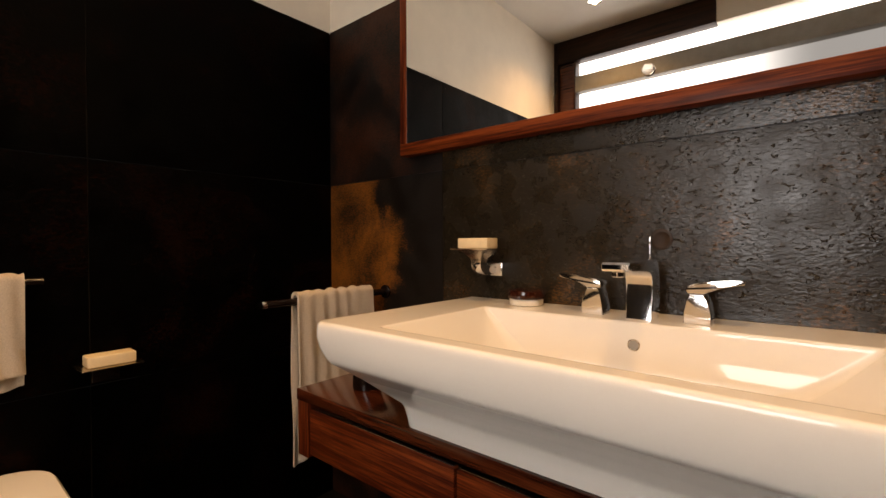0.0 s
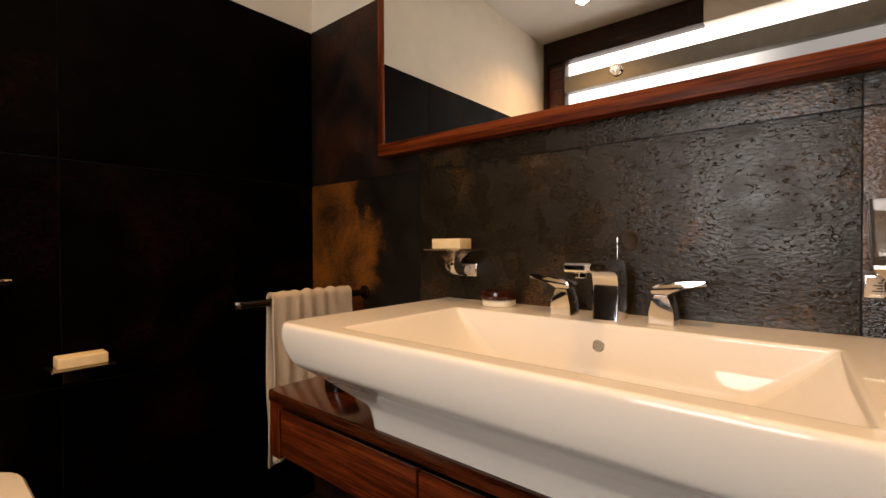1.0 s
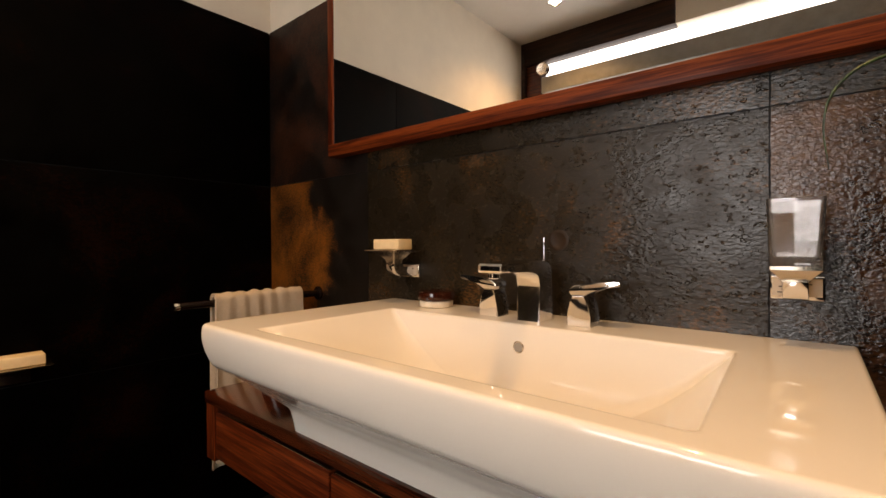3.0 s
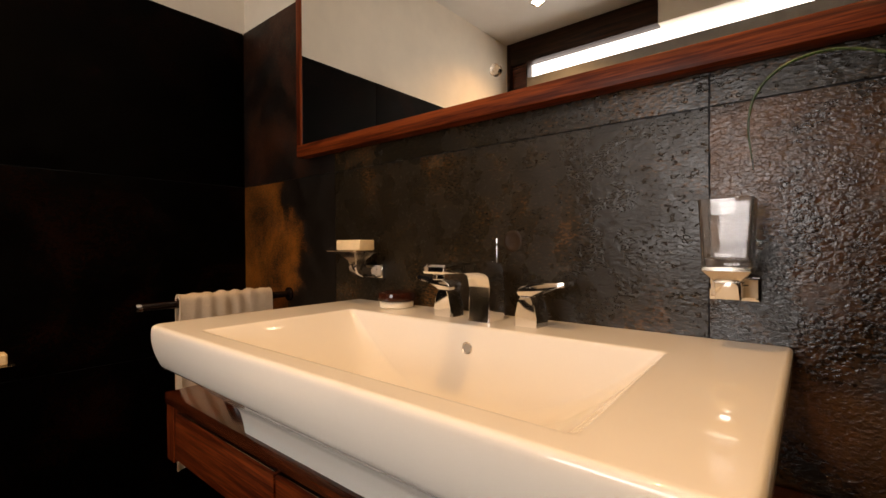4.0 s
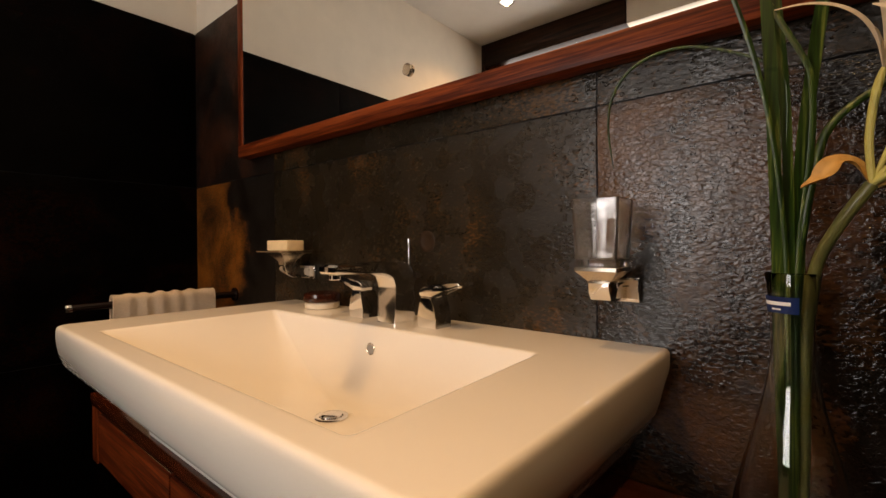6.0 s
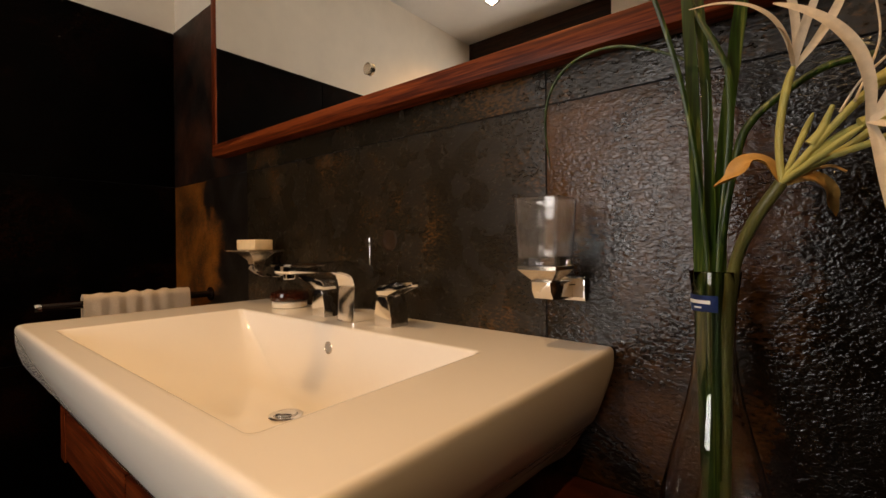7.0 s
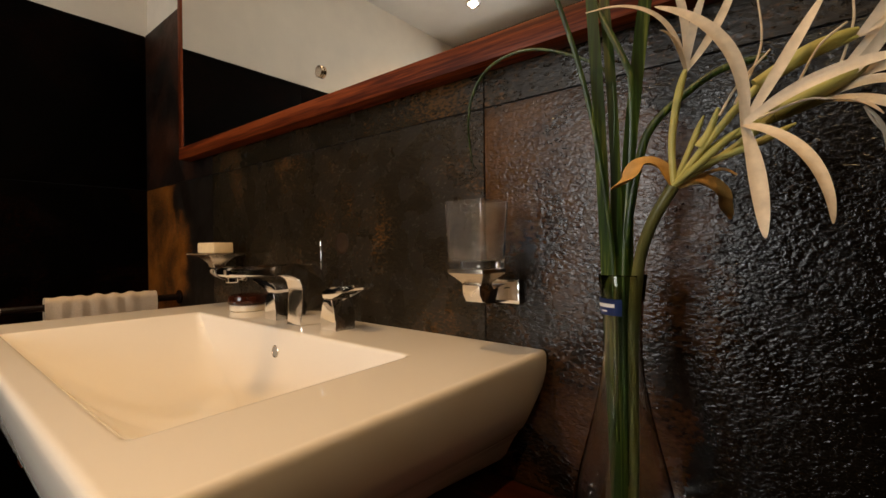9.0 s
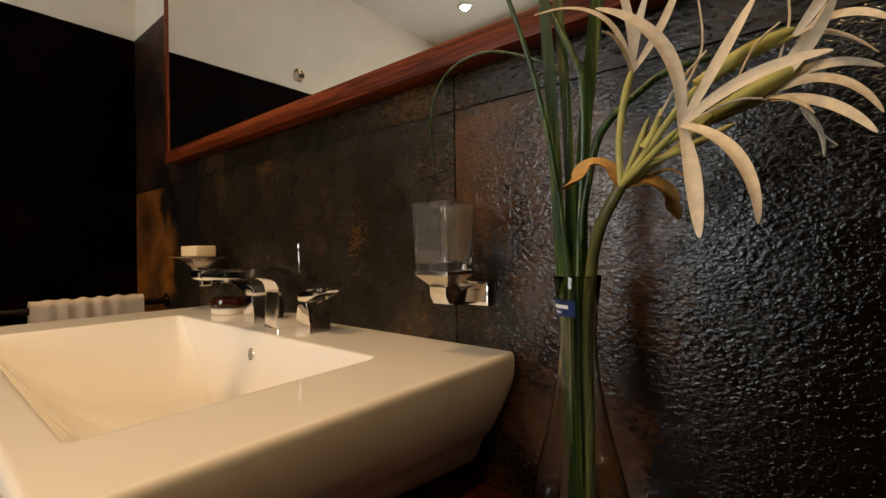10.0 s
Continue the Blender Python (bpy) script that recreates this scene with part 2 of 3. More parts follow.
def tube(points, radius, n=12, steps=6, tip=1.0, close=0.0):
    """A round stalk along a smooth line; tip: the end's share of the radius."""
    line = curve(points, steps)
    rings, side = [], Vector((0.3, 1, 0.2))
    for i, c in enumerate(line):
        d = (line[min(i + 1, len(line) - 1)] - line[max(i - 1, 0)]).normalized()
        side = (side - d * side.dot(d)).normalized()
        up = d.cross(side)
        t = i / (len(line) - 1)
        r = radius * (1 + (tip - 1) * t)
        if close and t > 1 - close:
            r *= max(0.06, 1 - ((t - 1 + close) / close) ** 2) ** 0.5
        rings.append([c + r * (math.cos(2 * math.pi * k / n) * side + math.sin(2 * math.pi * k / n) * up) for k in range(n)])
    return loft(bmesh.new(), rings)


def ribbon(points, width, face=(0.35, -0.9, 0.2), thick=0.0012, root=0.35, steps=7, keel=0.25, peak=0.55, twist=0.0, end=0.06):
    """A petal or leaf: a tapering keeled blade along a smooth line, its flat side towards face."""
    line = curve(points, steps)
    rings, face, last = [], Vector(face), len(line) - 1
    for i, c in enumerate(line):
        t = i / last
        d = (line[min(i + 1, last)] - line[max(i - 1, 0)]).normalized()
        f = Matrix.Rotation(twist * t, 3, d) @ (face - d * face.dot(d)).normalized()
        s = d.cross(f).normalized()
        w = root + (1 - root) * math.sin(min(1, t / peak) * math.pi / 2) if t < peak else end + (1 - end) * math.cos((t - peak) / (1 - peak) * math.pi / 2) ** 0.6
        w *= width / 2
        k = keel * w
        h = thick * (0.35 + 0.65 * min(1, w / (width / 2) + 0.2))
        rings.append([c - s * w + f * k, c - s * w * 0.5 + f * k * 0.3, c, c + s * w * 0.5 + f * k * 0.3, c + s * w + f * k,
                      c + s * w * 0.5 + f * (k * 0.3 + h), c + f * h * 1.4, c - s * w * 0.5 + f * (k * 0.3 + h)])
    return loft(bmesh.new(), rings)


def extruded(profile, axis, a, b, bevel=0.0, seg=2):
    """A closed 2D outline drawn out along an axis: 0 takes (y, z), 1 takes (x, z)."""
    bm = bmesh.new()
    put = (lambda p, s: Vector((s, p[0], p[1]))) if axis == 0 else (lambda p, s: Vector((p[0], s, p[1])))
    loft(bm, [[put(p, a) for p in profile], [put(p, b) for p in profile]])
    if bevel:
        edges = [e for e in bm.edges if abs(e.verts[0].co[axis] - e.verts[1].co[axis]) < 1e-6]
        bmesh.ops.bevel(bm, geom=edges, offset=bevel, segments=seg, affect="EDGES", profile=0.5)
    return bm


def setting(name, bm, mat, label, category, smooth=0):
    return tagged(part(name, bm, mat, None, label, smooth), category=category, kind="structure")


# ---- room shell ----
T = 0.12
setting("floor", cuboid(-T, RIGHT + T, FAR - T, T, -0.1, 0), FLOOR, "dark slate bathroom floor", "floor")
setting("ceiling", cuboid(-T, RIGHT + T, FAR - T, T, CEIL, CEIL + 0.1), WHITE_PAINT, "smooth white painted ceiling with recessed spotlights", "ceiling")
DADO = 1.885
wall_back = setting("wall_back", cuboid(-T, RIGHT + T, 0.012, T + 0.012, 0, CEIL), CREAM, "cream painted wall above dark slate tiles", "wall")
wall_left = setting("wall_left", cuboid(-T - 0.012, -0.012, FAR - T, 0.012, 0, CEIL), CREAM, "cream painted side wall above slate cladding coloured near-black for shade", "wall")
wall_right = setting("wall_right", cuboid(RIGHT, RIGHT + T, FAR - T, 0.012, 0, CEIL), CREAM, "plain cream painted wall", "wall")
part("grout_bed", cuboid(-0.0115, RIGHT, 0.005, 0.0118, 0.0, DADO - 0.002), GROUT, wall_back, smooth=0)
part("grout_bed", cuboid(-0.0118, -0.005, FAR, 0.0045, 0.0, DADO - 0.002), GROUT, wall_left, smooth=0)

# opposite wall: a high strip window under the ceiling and a low bright window
WX0, WX2 = 0.165, 2.60
LX0, LX1, LZ0, LZ1 = 0.98, 1.72, 0.94, 1.72
wall_far = bmesh.new()
box(wall_far, -T, WX0 - 0.165, FAR - T, FAR, 0, CEIL)
box(wall_far, WX0 - 0.165, LX0, FAR - T, FAR, 0, 1.90)
box(wall_far, LX0, LX1, FAR - T, FAR, 0, LZ0)
box(wall_far, LX0, LX1, FAR - T, FAR, LZ1, 1.90)
box(wall_far, LX1, WX2 + 0.05, FAR - T, FAR, 0, 1.90)
box(wall_far, WX2 + 0.05, RIGHT + T, FAR - T, FAR, 0, CEIL)
wall_far = setting("wall_far", wall_far, CREAM, "cream painted wall with two bright windows", "wall")
window = setting("window_1", cuboid(WX0 - 0.165, WX0 - 0.135, FAR - 0.08, FAR + 0.014, 1.90, CEIL - 0.002, bevel=0.004), WOOD_DARK, "dark wooden strip window under the ceiling with bright daylight", "window")
part("reveal_panel", cuboid(WX0 - 0.134, WX0 - 0.012, FAR - 0.08, FAR - 0.010, 1.91, 2.36, bevel=0.010, seg=4), WOOD_TOP, window, "polished dark wooden reveal")
part("casement_edge", cuboid(WX0 - 0.011, WX0, FAR - 0.08, FAR - 0.002, 1.91, 2.36, bevel=0.003), WOOD_DARK, window)
part("head_panel", cuboid(WX0 - 0.134, 1.06, FAR - 0.08, FAR + 0.012, 2.361, CEIL - 0.002, bevel=0.003), WOOD_DARK, window)
part("soffit_panel", cuboid(1.061, WX2, FAR - 0.08, FAR + 0.004, 2.361, CEIL - 0.002, bevel=0.003), CREAM, window, "cream painted panel over the window")
part("blind_box", cuboid(WX0, WX2, FAR - 0.07, FAR + 0.006, 2.13, 2.245, bevel=0.004), GREY_BLIND, window, "grey rolled-up blind casing")
part("sill", cuboid(WX0 - 0.134, WX2, FAR - 0.08, FAR + 0.02, 1.88, 1.91, bevel=0.004), WOOD_DARK, window)
part("jamb", cuboid(WX2, WX2 + 0.05, FAR - 0.08, FAR + 0.012, 1.91, CEIL - 0.002, bevel=0.003), WOOD_DARK, window)
low = setting("window_2", cuboid(LX0, LX1, FAR - 0.08, FAR + 0.012, LZ0, LZ0 + 0.03, bevel=0.003), WOOD_DARK, "low dark-framed window full of white daylight", "window")
part("head_rail", cuboid(LX0, LX1, FAR - 0.08, FAR + 0.012, LZ1 - 0.03, LZ1, bevel=0.003), WOOD_DARK, low)
for jx in (LX0, LX1 - 0.03):
    part("jamb", cuboid(jx, jx + 0.03, FAR - 0.08, FAR + 0.010, LZ0 + 0.03, LZ1 - 0.03, bevel=0.003), WOOD_DARK, low)
setting("backdrop", cuboid(WX0 - 0.1, WX2 + 0.1, FAR - 0.16, FAR - 0.13, 2.19, CEIL), PANE, "bright white overcast sky outside the strip window", "sky")
setting("backdrop_ledge", cuboid(WX0 - 0.1, WX2 + 0.1, FAR - 0.16, FAR - 0.13, 1.85, 2.188), LEDGE_GLOW, "glowing panel behind the strip window, its fade standing for daylight on a ledge", "sky")
setting("backdrop_low", cuboid(LX0 - 0.05, LX1 + 0.05, FAR - 0.16, FAR - 0.13, LZ0 - 0.05, LZ1 + 0.05), LOW_PANE, "bright white daylight outside the low window", "sky")

# ---- mirror cabinet over the basin ----
MX0, MX1, MZ0, MZ1, MY = 0.449, 2.036, 1.317, 2.12, -0.044
mirror = thing("wall_mirror", (1.2425, -0.02, MZ0), "wide rectangular wall mirror in a red-brown wooden frame", "mirror")
part("frame_bottom", cuboid(MX0, MX1, MY, -0.003, MZ0, MZ0 + 0.040, bevel=0.0025), WOOD_X, mirror)
part("frame_top", cuboid(MX0, MX1, MY, -0.003, MZ1 - 0.040, MZ1, bevel=0.0025), WOOD_X, mirror)
part("frame_side", cuboid(MX0, MX0 + 0.028, MY + 0.001, -0.003, MZ0 + 0.040, MZ1 - 0.040, bevel=0.002), WOOD_Z, mirror)
part("frame_side", cuboid(MX1 - 0.028, MX1, MY + 0.001, -0.003, MZ0 + 0.040, MZ1 - 0.040, bevel=0.002), WOOD_Z, mirror)
part("mirror_glass", cuboid(MX0 + 0.026, MX1 - 0.026, -0.040, -0.012, MZ0 + 0.038, MZ1 - 0.038), MIRROR, mirror, "clear silvered mirror glass", smooth=0)
knob = lathe([(0.004, -0.0065), (0.0130, -0.0060), (0.0135, -0.0010), (0.0125, 0.0), (0.0095, -0.0004), (0.003, -0.0006)], 0, 0, 28)
bmesh.ops.transform(knob, matrix=pose(1.242, -0.047, 1.413, 90), verts=knob.verts)
part("knob", knob, SATIN, mirror, "round chrome knob on the mirror")

# ---- vanity ----
VX0, VX1, VF, VT, VB = 0.465, 2.02, -0.450, 0.634, 0.456
vanity = thing("vanity", (1.2425, -0.22, VB), "wall-hung red-brown wooden vanity with drawers under the basin", "vanity")
part("top", cuboid(VX0, VX1, VF - 0.004, -0.003, VT - 0.030, VT, bevel=0.003), WOOD_TOP, vanity, "polished dark red wooden top")
part("side_panel", cuboid(VX0, VX0 + 0.045, VF, -0.003, VB, VT - 0.031, bevel=0.002), WOOD_Z, vanity)
part("side_panel", cuboid(VX1 - 0.045, VX1, VF, -0.003, VB, VT - 0.031, bevel=0.002), WOOD_Z, vanity)
part("bottom", cuboid(VX0 + 0.046, VX1 - 0.046, VF + 0.022, -0.003, VB, VB + 0.015), WOOD_DARK, vanity)
part("back_panel", cuboid(VX0 + 0.046, VX1 - 0.046, -0.016, -0.004, VB + 0.016, VT - 0.031), WOOD_DARK, vanity)
for d0, d1 in ((0.518, 1.001), (1.007, 1.478), (1.484, 1.967)):
    drawer = part("drawer", cuboid(d0, d1, VF + 0.001, VF + 0.021, VB + 0.012, VT - 0.048, bevel=0.0025), WOOD_X, vanity, "striped wooden drawer front")
    part("grip_rail", cuboid(d0 + 0.004, d1 - 0.004, VF + 0.006, VF + 0.019, VT - 0.0478, VT - 0.0445, bevel=0.0008), SATIN, drawer, "thin metal finger rail")
    part("drawer_box", cuboid(d0 + 0.02, d1 - 0.02, VF + 0.0215, -0.05, VB + 0.02, VT - 0.07), WOOD_DARK, drawer)

# ---- washbasin ----
BC, BZ = 1.2425, 0.857
basin = thing("washbasin", (BC, -0.25, VT), "large glossy cream-white ceramic washbasin standing on the wooden vanity", "washbasin")


def pedestal_ring(hx, yf, z, deep):
    """One level of the foot that carries the basin; deep widens it towards the wall."""
    ring = rrect(BC - hx - 0.015, BC + hx + 0.003, yf - 0.004, -0.003, 0.03, z, 8)
    for p in ring:
        if p.x < BC or z > 0.66:
            p.x += math.copysign(deep * max(0.0, 1 + p.y / 0.47), p.x - BC)
    return ring


def hull_ring(inset, front, z, r, left=0.020):
    """One level of the bulging outside: square at the wall, its four lower corners drawn up like a boat's."""
    ends = BC - 0.5225 + 0.37 * inset - left, BC + 0.5255 - 0.36 * inset
    ring = rrect(*ends, -0.5665 + front, -0.003, r, z, 8)
    low = min(1.0, max(0.0, (0.838 - z) / 0.11))
    for p in ring:
        if p.y > -0.003 - r:
            p.x = ends[1] if p.x > BC else ends[0]
        across = min(1.05, abs(p.x - BC) / 0.52)
        along = (-0.136 - p.y) / 0.424 if p.y < -0.136 else (p.y + 0.136) / 0.136
        p.z += low * (0.060 * across ** 1.8 * min(1.05, along) ** (1.3 if p.y < -0.136 else 2.9) - 0.0093)
    return ring


OX0, OX1, OY0, OY1 = 0.876, 1.619, -0.521, -0.158


def bowl_ring(left, front, back, z, r, right=None):
    ring = rrect(OX0 + left, OX1 - (left if right is None else right), OY0 + front, OY1 - back, r, z, 8)
    share = min(1.0, max(0.0, (z - 0.702) / 0.15))
    for p in ring:
        ahead = max(0.0, (OY1 - p.y) / (OY1 - OY0))
        p.y -= 0.009 * share * ahead ** 3 * max(0.0, 1 - ((p.x - BC) / 0.37) ** 2)
        if p.x > BC + 0.2:
            p.x += 0.013 * share * ahead
    return ring


bm = bmesh.new()
outside = [pedestal_ring(0.362, -0.442, VT + 0.0005, 0.070), pedestal_ring(0.366, -0.443, 0.652, 0.079), pedestal_ring(0.374, -0.446, 0.675, 0.085), pedestal_ring(0.382, -0.450, 0.684, 0.084)]
outside += [hull_ring(0.1345, 0.081, 0.692, 0.034, -0.035), hull_ring(0.1105, 0.058, 0.7075, 0.034, -0.010), hull_ring(0.0825, 0.026, 0.7225, 0.036, 0.010), hull_ring(0.0695, 0.015, 0.727, 0.036), hull_ring(0.0585, 0.0105, 0.7325, 0.036),
            hull_ring(0.0475, 0.0085, 0.740, 0.036), hull_ring(0.0345, 0.0065, 0.751, 0.036), hull_ring(0.0195, 0.0035, 0.770, 0.034), hull_ring(0.0095, 0.0015, 0.796, 0.032),
            hull_ring(0.002, 0.0005, 0.815, 0.030, 0.018), hull_ring(0.0, 0.0, 0.838, 0.028, 0.014), hull_ring(0.0, 0.0, 0.8460, 0.0275, 0.012), hull_ring(0.001, 0.0006, 0.8505, 0.027, 0.011),
            hull_ring(0.006, 0.0022, 0.8540, 0.025, 0.010), hull_ring(0.0125, 0.0048, 0.8562, 0.022, 0.009), hull_ring(0.020, 0.0078, BZ, 0.019, 0.008), hull_ring(0.028, 0.0110, BZ, 0.016, 0.007)]
inside = [bowl_ring(-0.010, -0.009, -0.009, BZ, 0.015), bowl_ring(-0.005, -0.0045, -0.0045, BZ, 0.013), bowl_ring(-0.002, -0.002, -0.0015, BZ - 0.0008, 0.012), bowl_ring(0.000, 0.000, 0.0, BZ - 0.0025, 0.012), bowl_ring(0.003, 0.003, 0.0005, BZ - 0.007, 0.012),
          bowl_ring(0.020, 0.016, 0.001, 0.832, 0.016), bowl_ring(0.052, 0.040, 0.003, 0.798, 0.024), bowl_ring(0.090, 0.064, 0.009, 0.767, 0.034),
          bowl_ring(0.135, 0.090, 0.021, 0.739, 0.045), bowl_ring(0.185, 0.115, 0.032, 0.7195, 0.055), bowl_ring(0.240, 0.140, 0.047, 0.7075, 0.055), bowl_ring(0.300, 0.165, 0.068, 0.7015, 0.045),
          bowl_ring(0.3475, 0.2385, 0.067, 0.7000, 0.0245)]
loft(bm, outside + inside)
part("basin_body", bm, CERAMIC, basin, smooth=50)
DX, DY = BC + 0.005, -0.258
drain = part("drain", lathe([(0.014, 0.7005), (0.030, 0.7005), (0.031, 0.7025), (0.026, 0.7042), (0.0225, 0.7035), (0.021, 0.7012)], DX, DY, 36, cap_start=False, cap_end=False), CHROME, basin, "chrome drain fitting")
part("plug", lathe([(0.0195, 0.7016), (0.0195, 0.7055), (0.017, 0.0072 + 0.700), (0.008, 0.7080), (0.002, 0.7082)], DX, DY, 32), CHROME, drain)
ring = lathe([(0.0098, -0.001), (0.0122, -0.001), (0.0125, 0.0006), (0.0112, 0.0014), (0.0100, 0.0008), (0.0098, -0.003)], 0, 0, 28, cap_start=False, cap_end=False)
bmesh.ops.transform(ring, matrix=pose(1.247, -0.1605, 0.810, 87), verts=ring.verts)
overflow = part("overflow_ring", ring, SATIN, basin, "round metal overflow ring")
hole = lathe([(0.0099, -0.0006), (0.0099, 0.0003)], 0, 0, 24)
bmesh.ops.transform(hole, matrix=pose(1.247, -0.1605, 0.810, 87), verts=hole.verts)
part("overflow_hole_disc", hole, GREY_BLIND, overflow)

# ---- taps ----
TAPS = "three-hole tap set"
spout = thing("basin_spout", (1.243, -0.085, BZ), "angular polished chrome basin spout with an arched body", "tap", TAPS)
side = [(-0.116, BZ), (-0.112, 0.890), (-0.110, 0.930), (-0.111, 0.946), (-0.116, 0.956), (-0.126, 0.962), (-0.145, 0.9645), (-0.200, 0.966), (-0.258, 0.967),
        (-0.262, 0.971), (-0.262, 0.980), (-0.257, 0.984), (-0.200, 0.986), (-0.130, 0.987), (-0.090, 0.986), (-0.070, 0.980), (-0.059, 0.968), (-0.055, 0.945), (-0.053, 0.900), (-0.052, BZ)]
part("body", extruded(side, 0, 1.216, 1.270, 0.003), CHROME, spout, smooth=30)
part("aerator", lathe([(0.010, 0.9665), (0.0115, 0.965), (0.0115, 0.957), (0.0095, 0.9555)], 1.243, -0.245, 24), CHROME, spout)
rod = part("pull_rod", lathe([(0.0022, 0.955), (0.0022, 1.008), (0.0034, 1.016), (0.0038, 1.030), (0.0034, 1.0345), (0.0015, 1.036)], 1.248, -0.048, 16), CHROME, spout, "slim upright pop-up rod")


def tap_handle(cx, way):
    """A tap with a tapered body and a flat lever that points along way * x."""
    h = thing("tap_handle", (cx, -0.085, BZ), "polished chrome tap handle with a flat sideways lever", "tap", TAPS)
    body = [(-0.026, BZ), (-0.0235, 0.880), (-0.018, 0.905), (-0.014, 0.918), (0.012, 0.918), (0.019, 0.900), (0.0235, 0.878), (0.025, BZ)]
    part("base", extruded([(cx + way * x, z) for x, z in body], 1, -0.109, -0.060, 0.0025), CHROME, h, smooth=30)
    lever = [(-0.0175, 0.9185), (-0.021, 0.925), (-0.018, 0.933), (-0.008, 0.939), (0.012, 0.9425), (0.045, 0.9465), (0.079, 0.9495), (0.081, 0.944), (0.079, 0.9395),
             (0.045, 0.933), (0.022, 0.926), (0.013, 0.9185)]
    part("lever", extruded([(cx + way * x, z) for x, z in lever], 1, -0.108, -0.061, 0.0022), CHROME, h, smooth=30)


tap_handle(1.138, -1)
tap_handle(1.353, 1)

# ---- soap dish on the back wall ----
def wall_bracket(owner, cx, ztop, y0, zlow, label):
    """A curved flat chrome arm from under a holder down and back to a square wall plate."""
    arm = [(y0 - 0.017, ztop), (y0 - 0.016, ztop - 0.014), (y0 - 0.008, ztop - 0.026), (y0 + 0.008, zlow + 0.002), (-0.012, zlow),
           (-0.012, zlow + 0.030), (y0 + 0.030, zlow + 0.026), (y0 + 0.020, ztop - 0.010), (y0 + 0.017, ztop)]
    part("arm", extruded(arm, 0, cx - 0.016, cx + 0.016, 0.0015), CHROME, owner, smooth=30)
    return part("wall_plate", cuboid(cx - 0.036, cx + 0.036, -0.012, -0.001, zlow - 0.004, zlow + 0.036, bevel=0.002), CHROME, owner, label)


dish = thing("soap_dish", (0.815, -0.02, 0.95), "square metal soap dish on a curved chrome wall bracket", "soap dish")
bm = bmesh.new()
loft(bm, [rrect(0.782, 0.814, -0.092, -0.060, 0.003, 0.967), rrect(0.780, 0.816, -0.094, -0.058, 0.003, 0.978), rrect(0.762, 0.834, -0.112, -0.042, 0.004, 0.997), rrect(0.736, 0.861, -0.134, -0.019, 0.006, 1.0035), rrect(0.734, 0.863, -0.136, -0.017, 0.006, 1.0065),
          rrect(0.737, 0.860, -0.133, -0.020, 0.006, 1.0072), rrect(0.745, 0.852, -0.125, -0.030, 0.006, 1.0062)])
part("dish_plate", bm, SATIN, dish, "flat flared dish plate")
wall_bracket(dish, 0.798, 0.9675, -0.075, 0.930, "square chrome wall plate")
dish_sticker = part("sticker", cuboid(0.766, 0.830, -0.0140, -0.0125, 0.932, 0.962), PAPER, dish, "cream paper sticker", smooth=0)
for i, (a0, b0) in enumerate(((0.010, 0.048), (0.006, 0.036))):
    part("print_line", cuboid(0.768 + a0, 0.768 + b0, -0.0144, -0.0140, 0.950 - i * 0.006, 0.952 - i * 0.006), INK, dish_sticker, smooth=0)
soap = cuboid(0.744, 0.846, -0.106, -0.052, 1.0075, 1.036, bevel=0.003, seg=3)
tagged(part("soap_bar", soap, SOAP, None, "pale cream bar of soap on the wall soap dish"), category="soap", group="soap bars")

# ---- tumbler ----
holder = thing("tumbler_holder", (1.690, -0.02, 0.93), "polished chrome tumbler holder fixed to the slate wall", "tumbler holder")
bm = bmesh.new()
loft(bm, [rrect(1.672, 1.708, -0.094, -0.062, 0.002, 0.9615, 3), rrect(1.672, 1.708, -0.094, -0.062, 0.002, 0.964, 3), rrect(1.658, 1.723, -0.111, -0.046, 0.002, 0.980, 3), rrect(1.658, 1.723, -0.111, -0.046, 0.002, 0.9855, 3),
          rrect(1.661, 1.720, -0.108, -0.049, 0.002, 0.9855, 3), rrect(1.662, 1.719, -0.107, -0.050, 0.002, 0.9835, 3)])
part("cup", bm, SATIN, holder, smooth=30)
plate = wall_bracket(holder, 1.690, 0.9612, -0.078, 0.930, "square chrome wall plate with a paper sticker")
sticker = part("sticker", cuboid(1.657, 1.723, -0.0140, -0.0125, 0.932, 0.962), PAPER, holder, "beige paper sticker with printed lines", smooth=0)
for i, (a, b) in enumerate(((0.012, 0.050), (0.006, 0.044), (0.010, 0.036), (0.004, 0.030))):
    part("print_line", cuboid(1.660 + a, 1.660 + b, -0.0144, -0.0140, 0.9515 - i * 0.0048, 0.9535 - i * 0.0048), INK, sticker, smooth=0)


def tumbler_ring(f, z, inset):
    h = 0.0315 + 0.0045 * f - inset
    return rrect(1.690 - h, 1.690 + h, -0.078 - h, -0.078 + h, 0.004 if inset == 0 else 0.003, z, 3)


Z0, H = 0.9860, 0.103
glass = thing("drinking_glass", (1.690, -0.078, Z0), "clear square drinking glass in the chrome holder", "glass")
bm = bmesh.new()
loft(bm, [tumbler_ring(0.10, Z0 + 0.0112, 0.0004), tumbler_ring(0.12, Z0 + 0.0120, 0), tumbler_ring(0.5, Z0 + H * 0.5, 0), tumbler_ring(1, Z0 + H - 0.0006, 0), tumbler_ring(1, Z0 + H, 0.0008),
          tumbler_ring(1, Z0 + H - 0.0008, 0.0032), tumbler_ring(0.5, Z0 + H * 0.5, 0.0036), tumbler_ring(0.14, Z0 + 0.015, 0.0045), tumbler_ring(0.12, Z0 + 0.0135, 0.006)])
part("glass_wall", bm, TUMBLER, glass, smooth=30)
bm = bmesh.new()
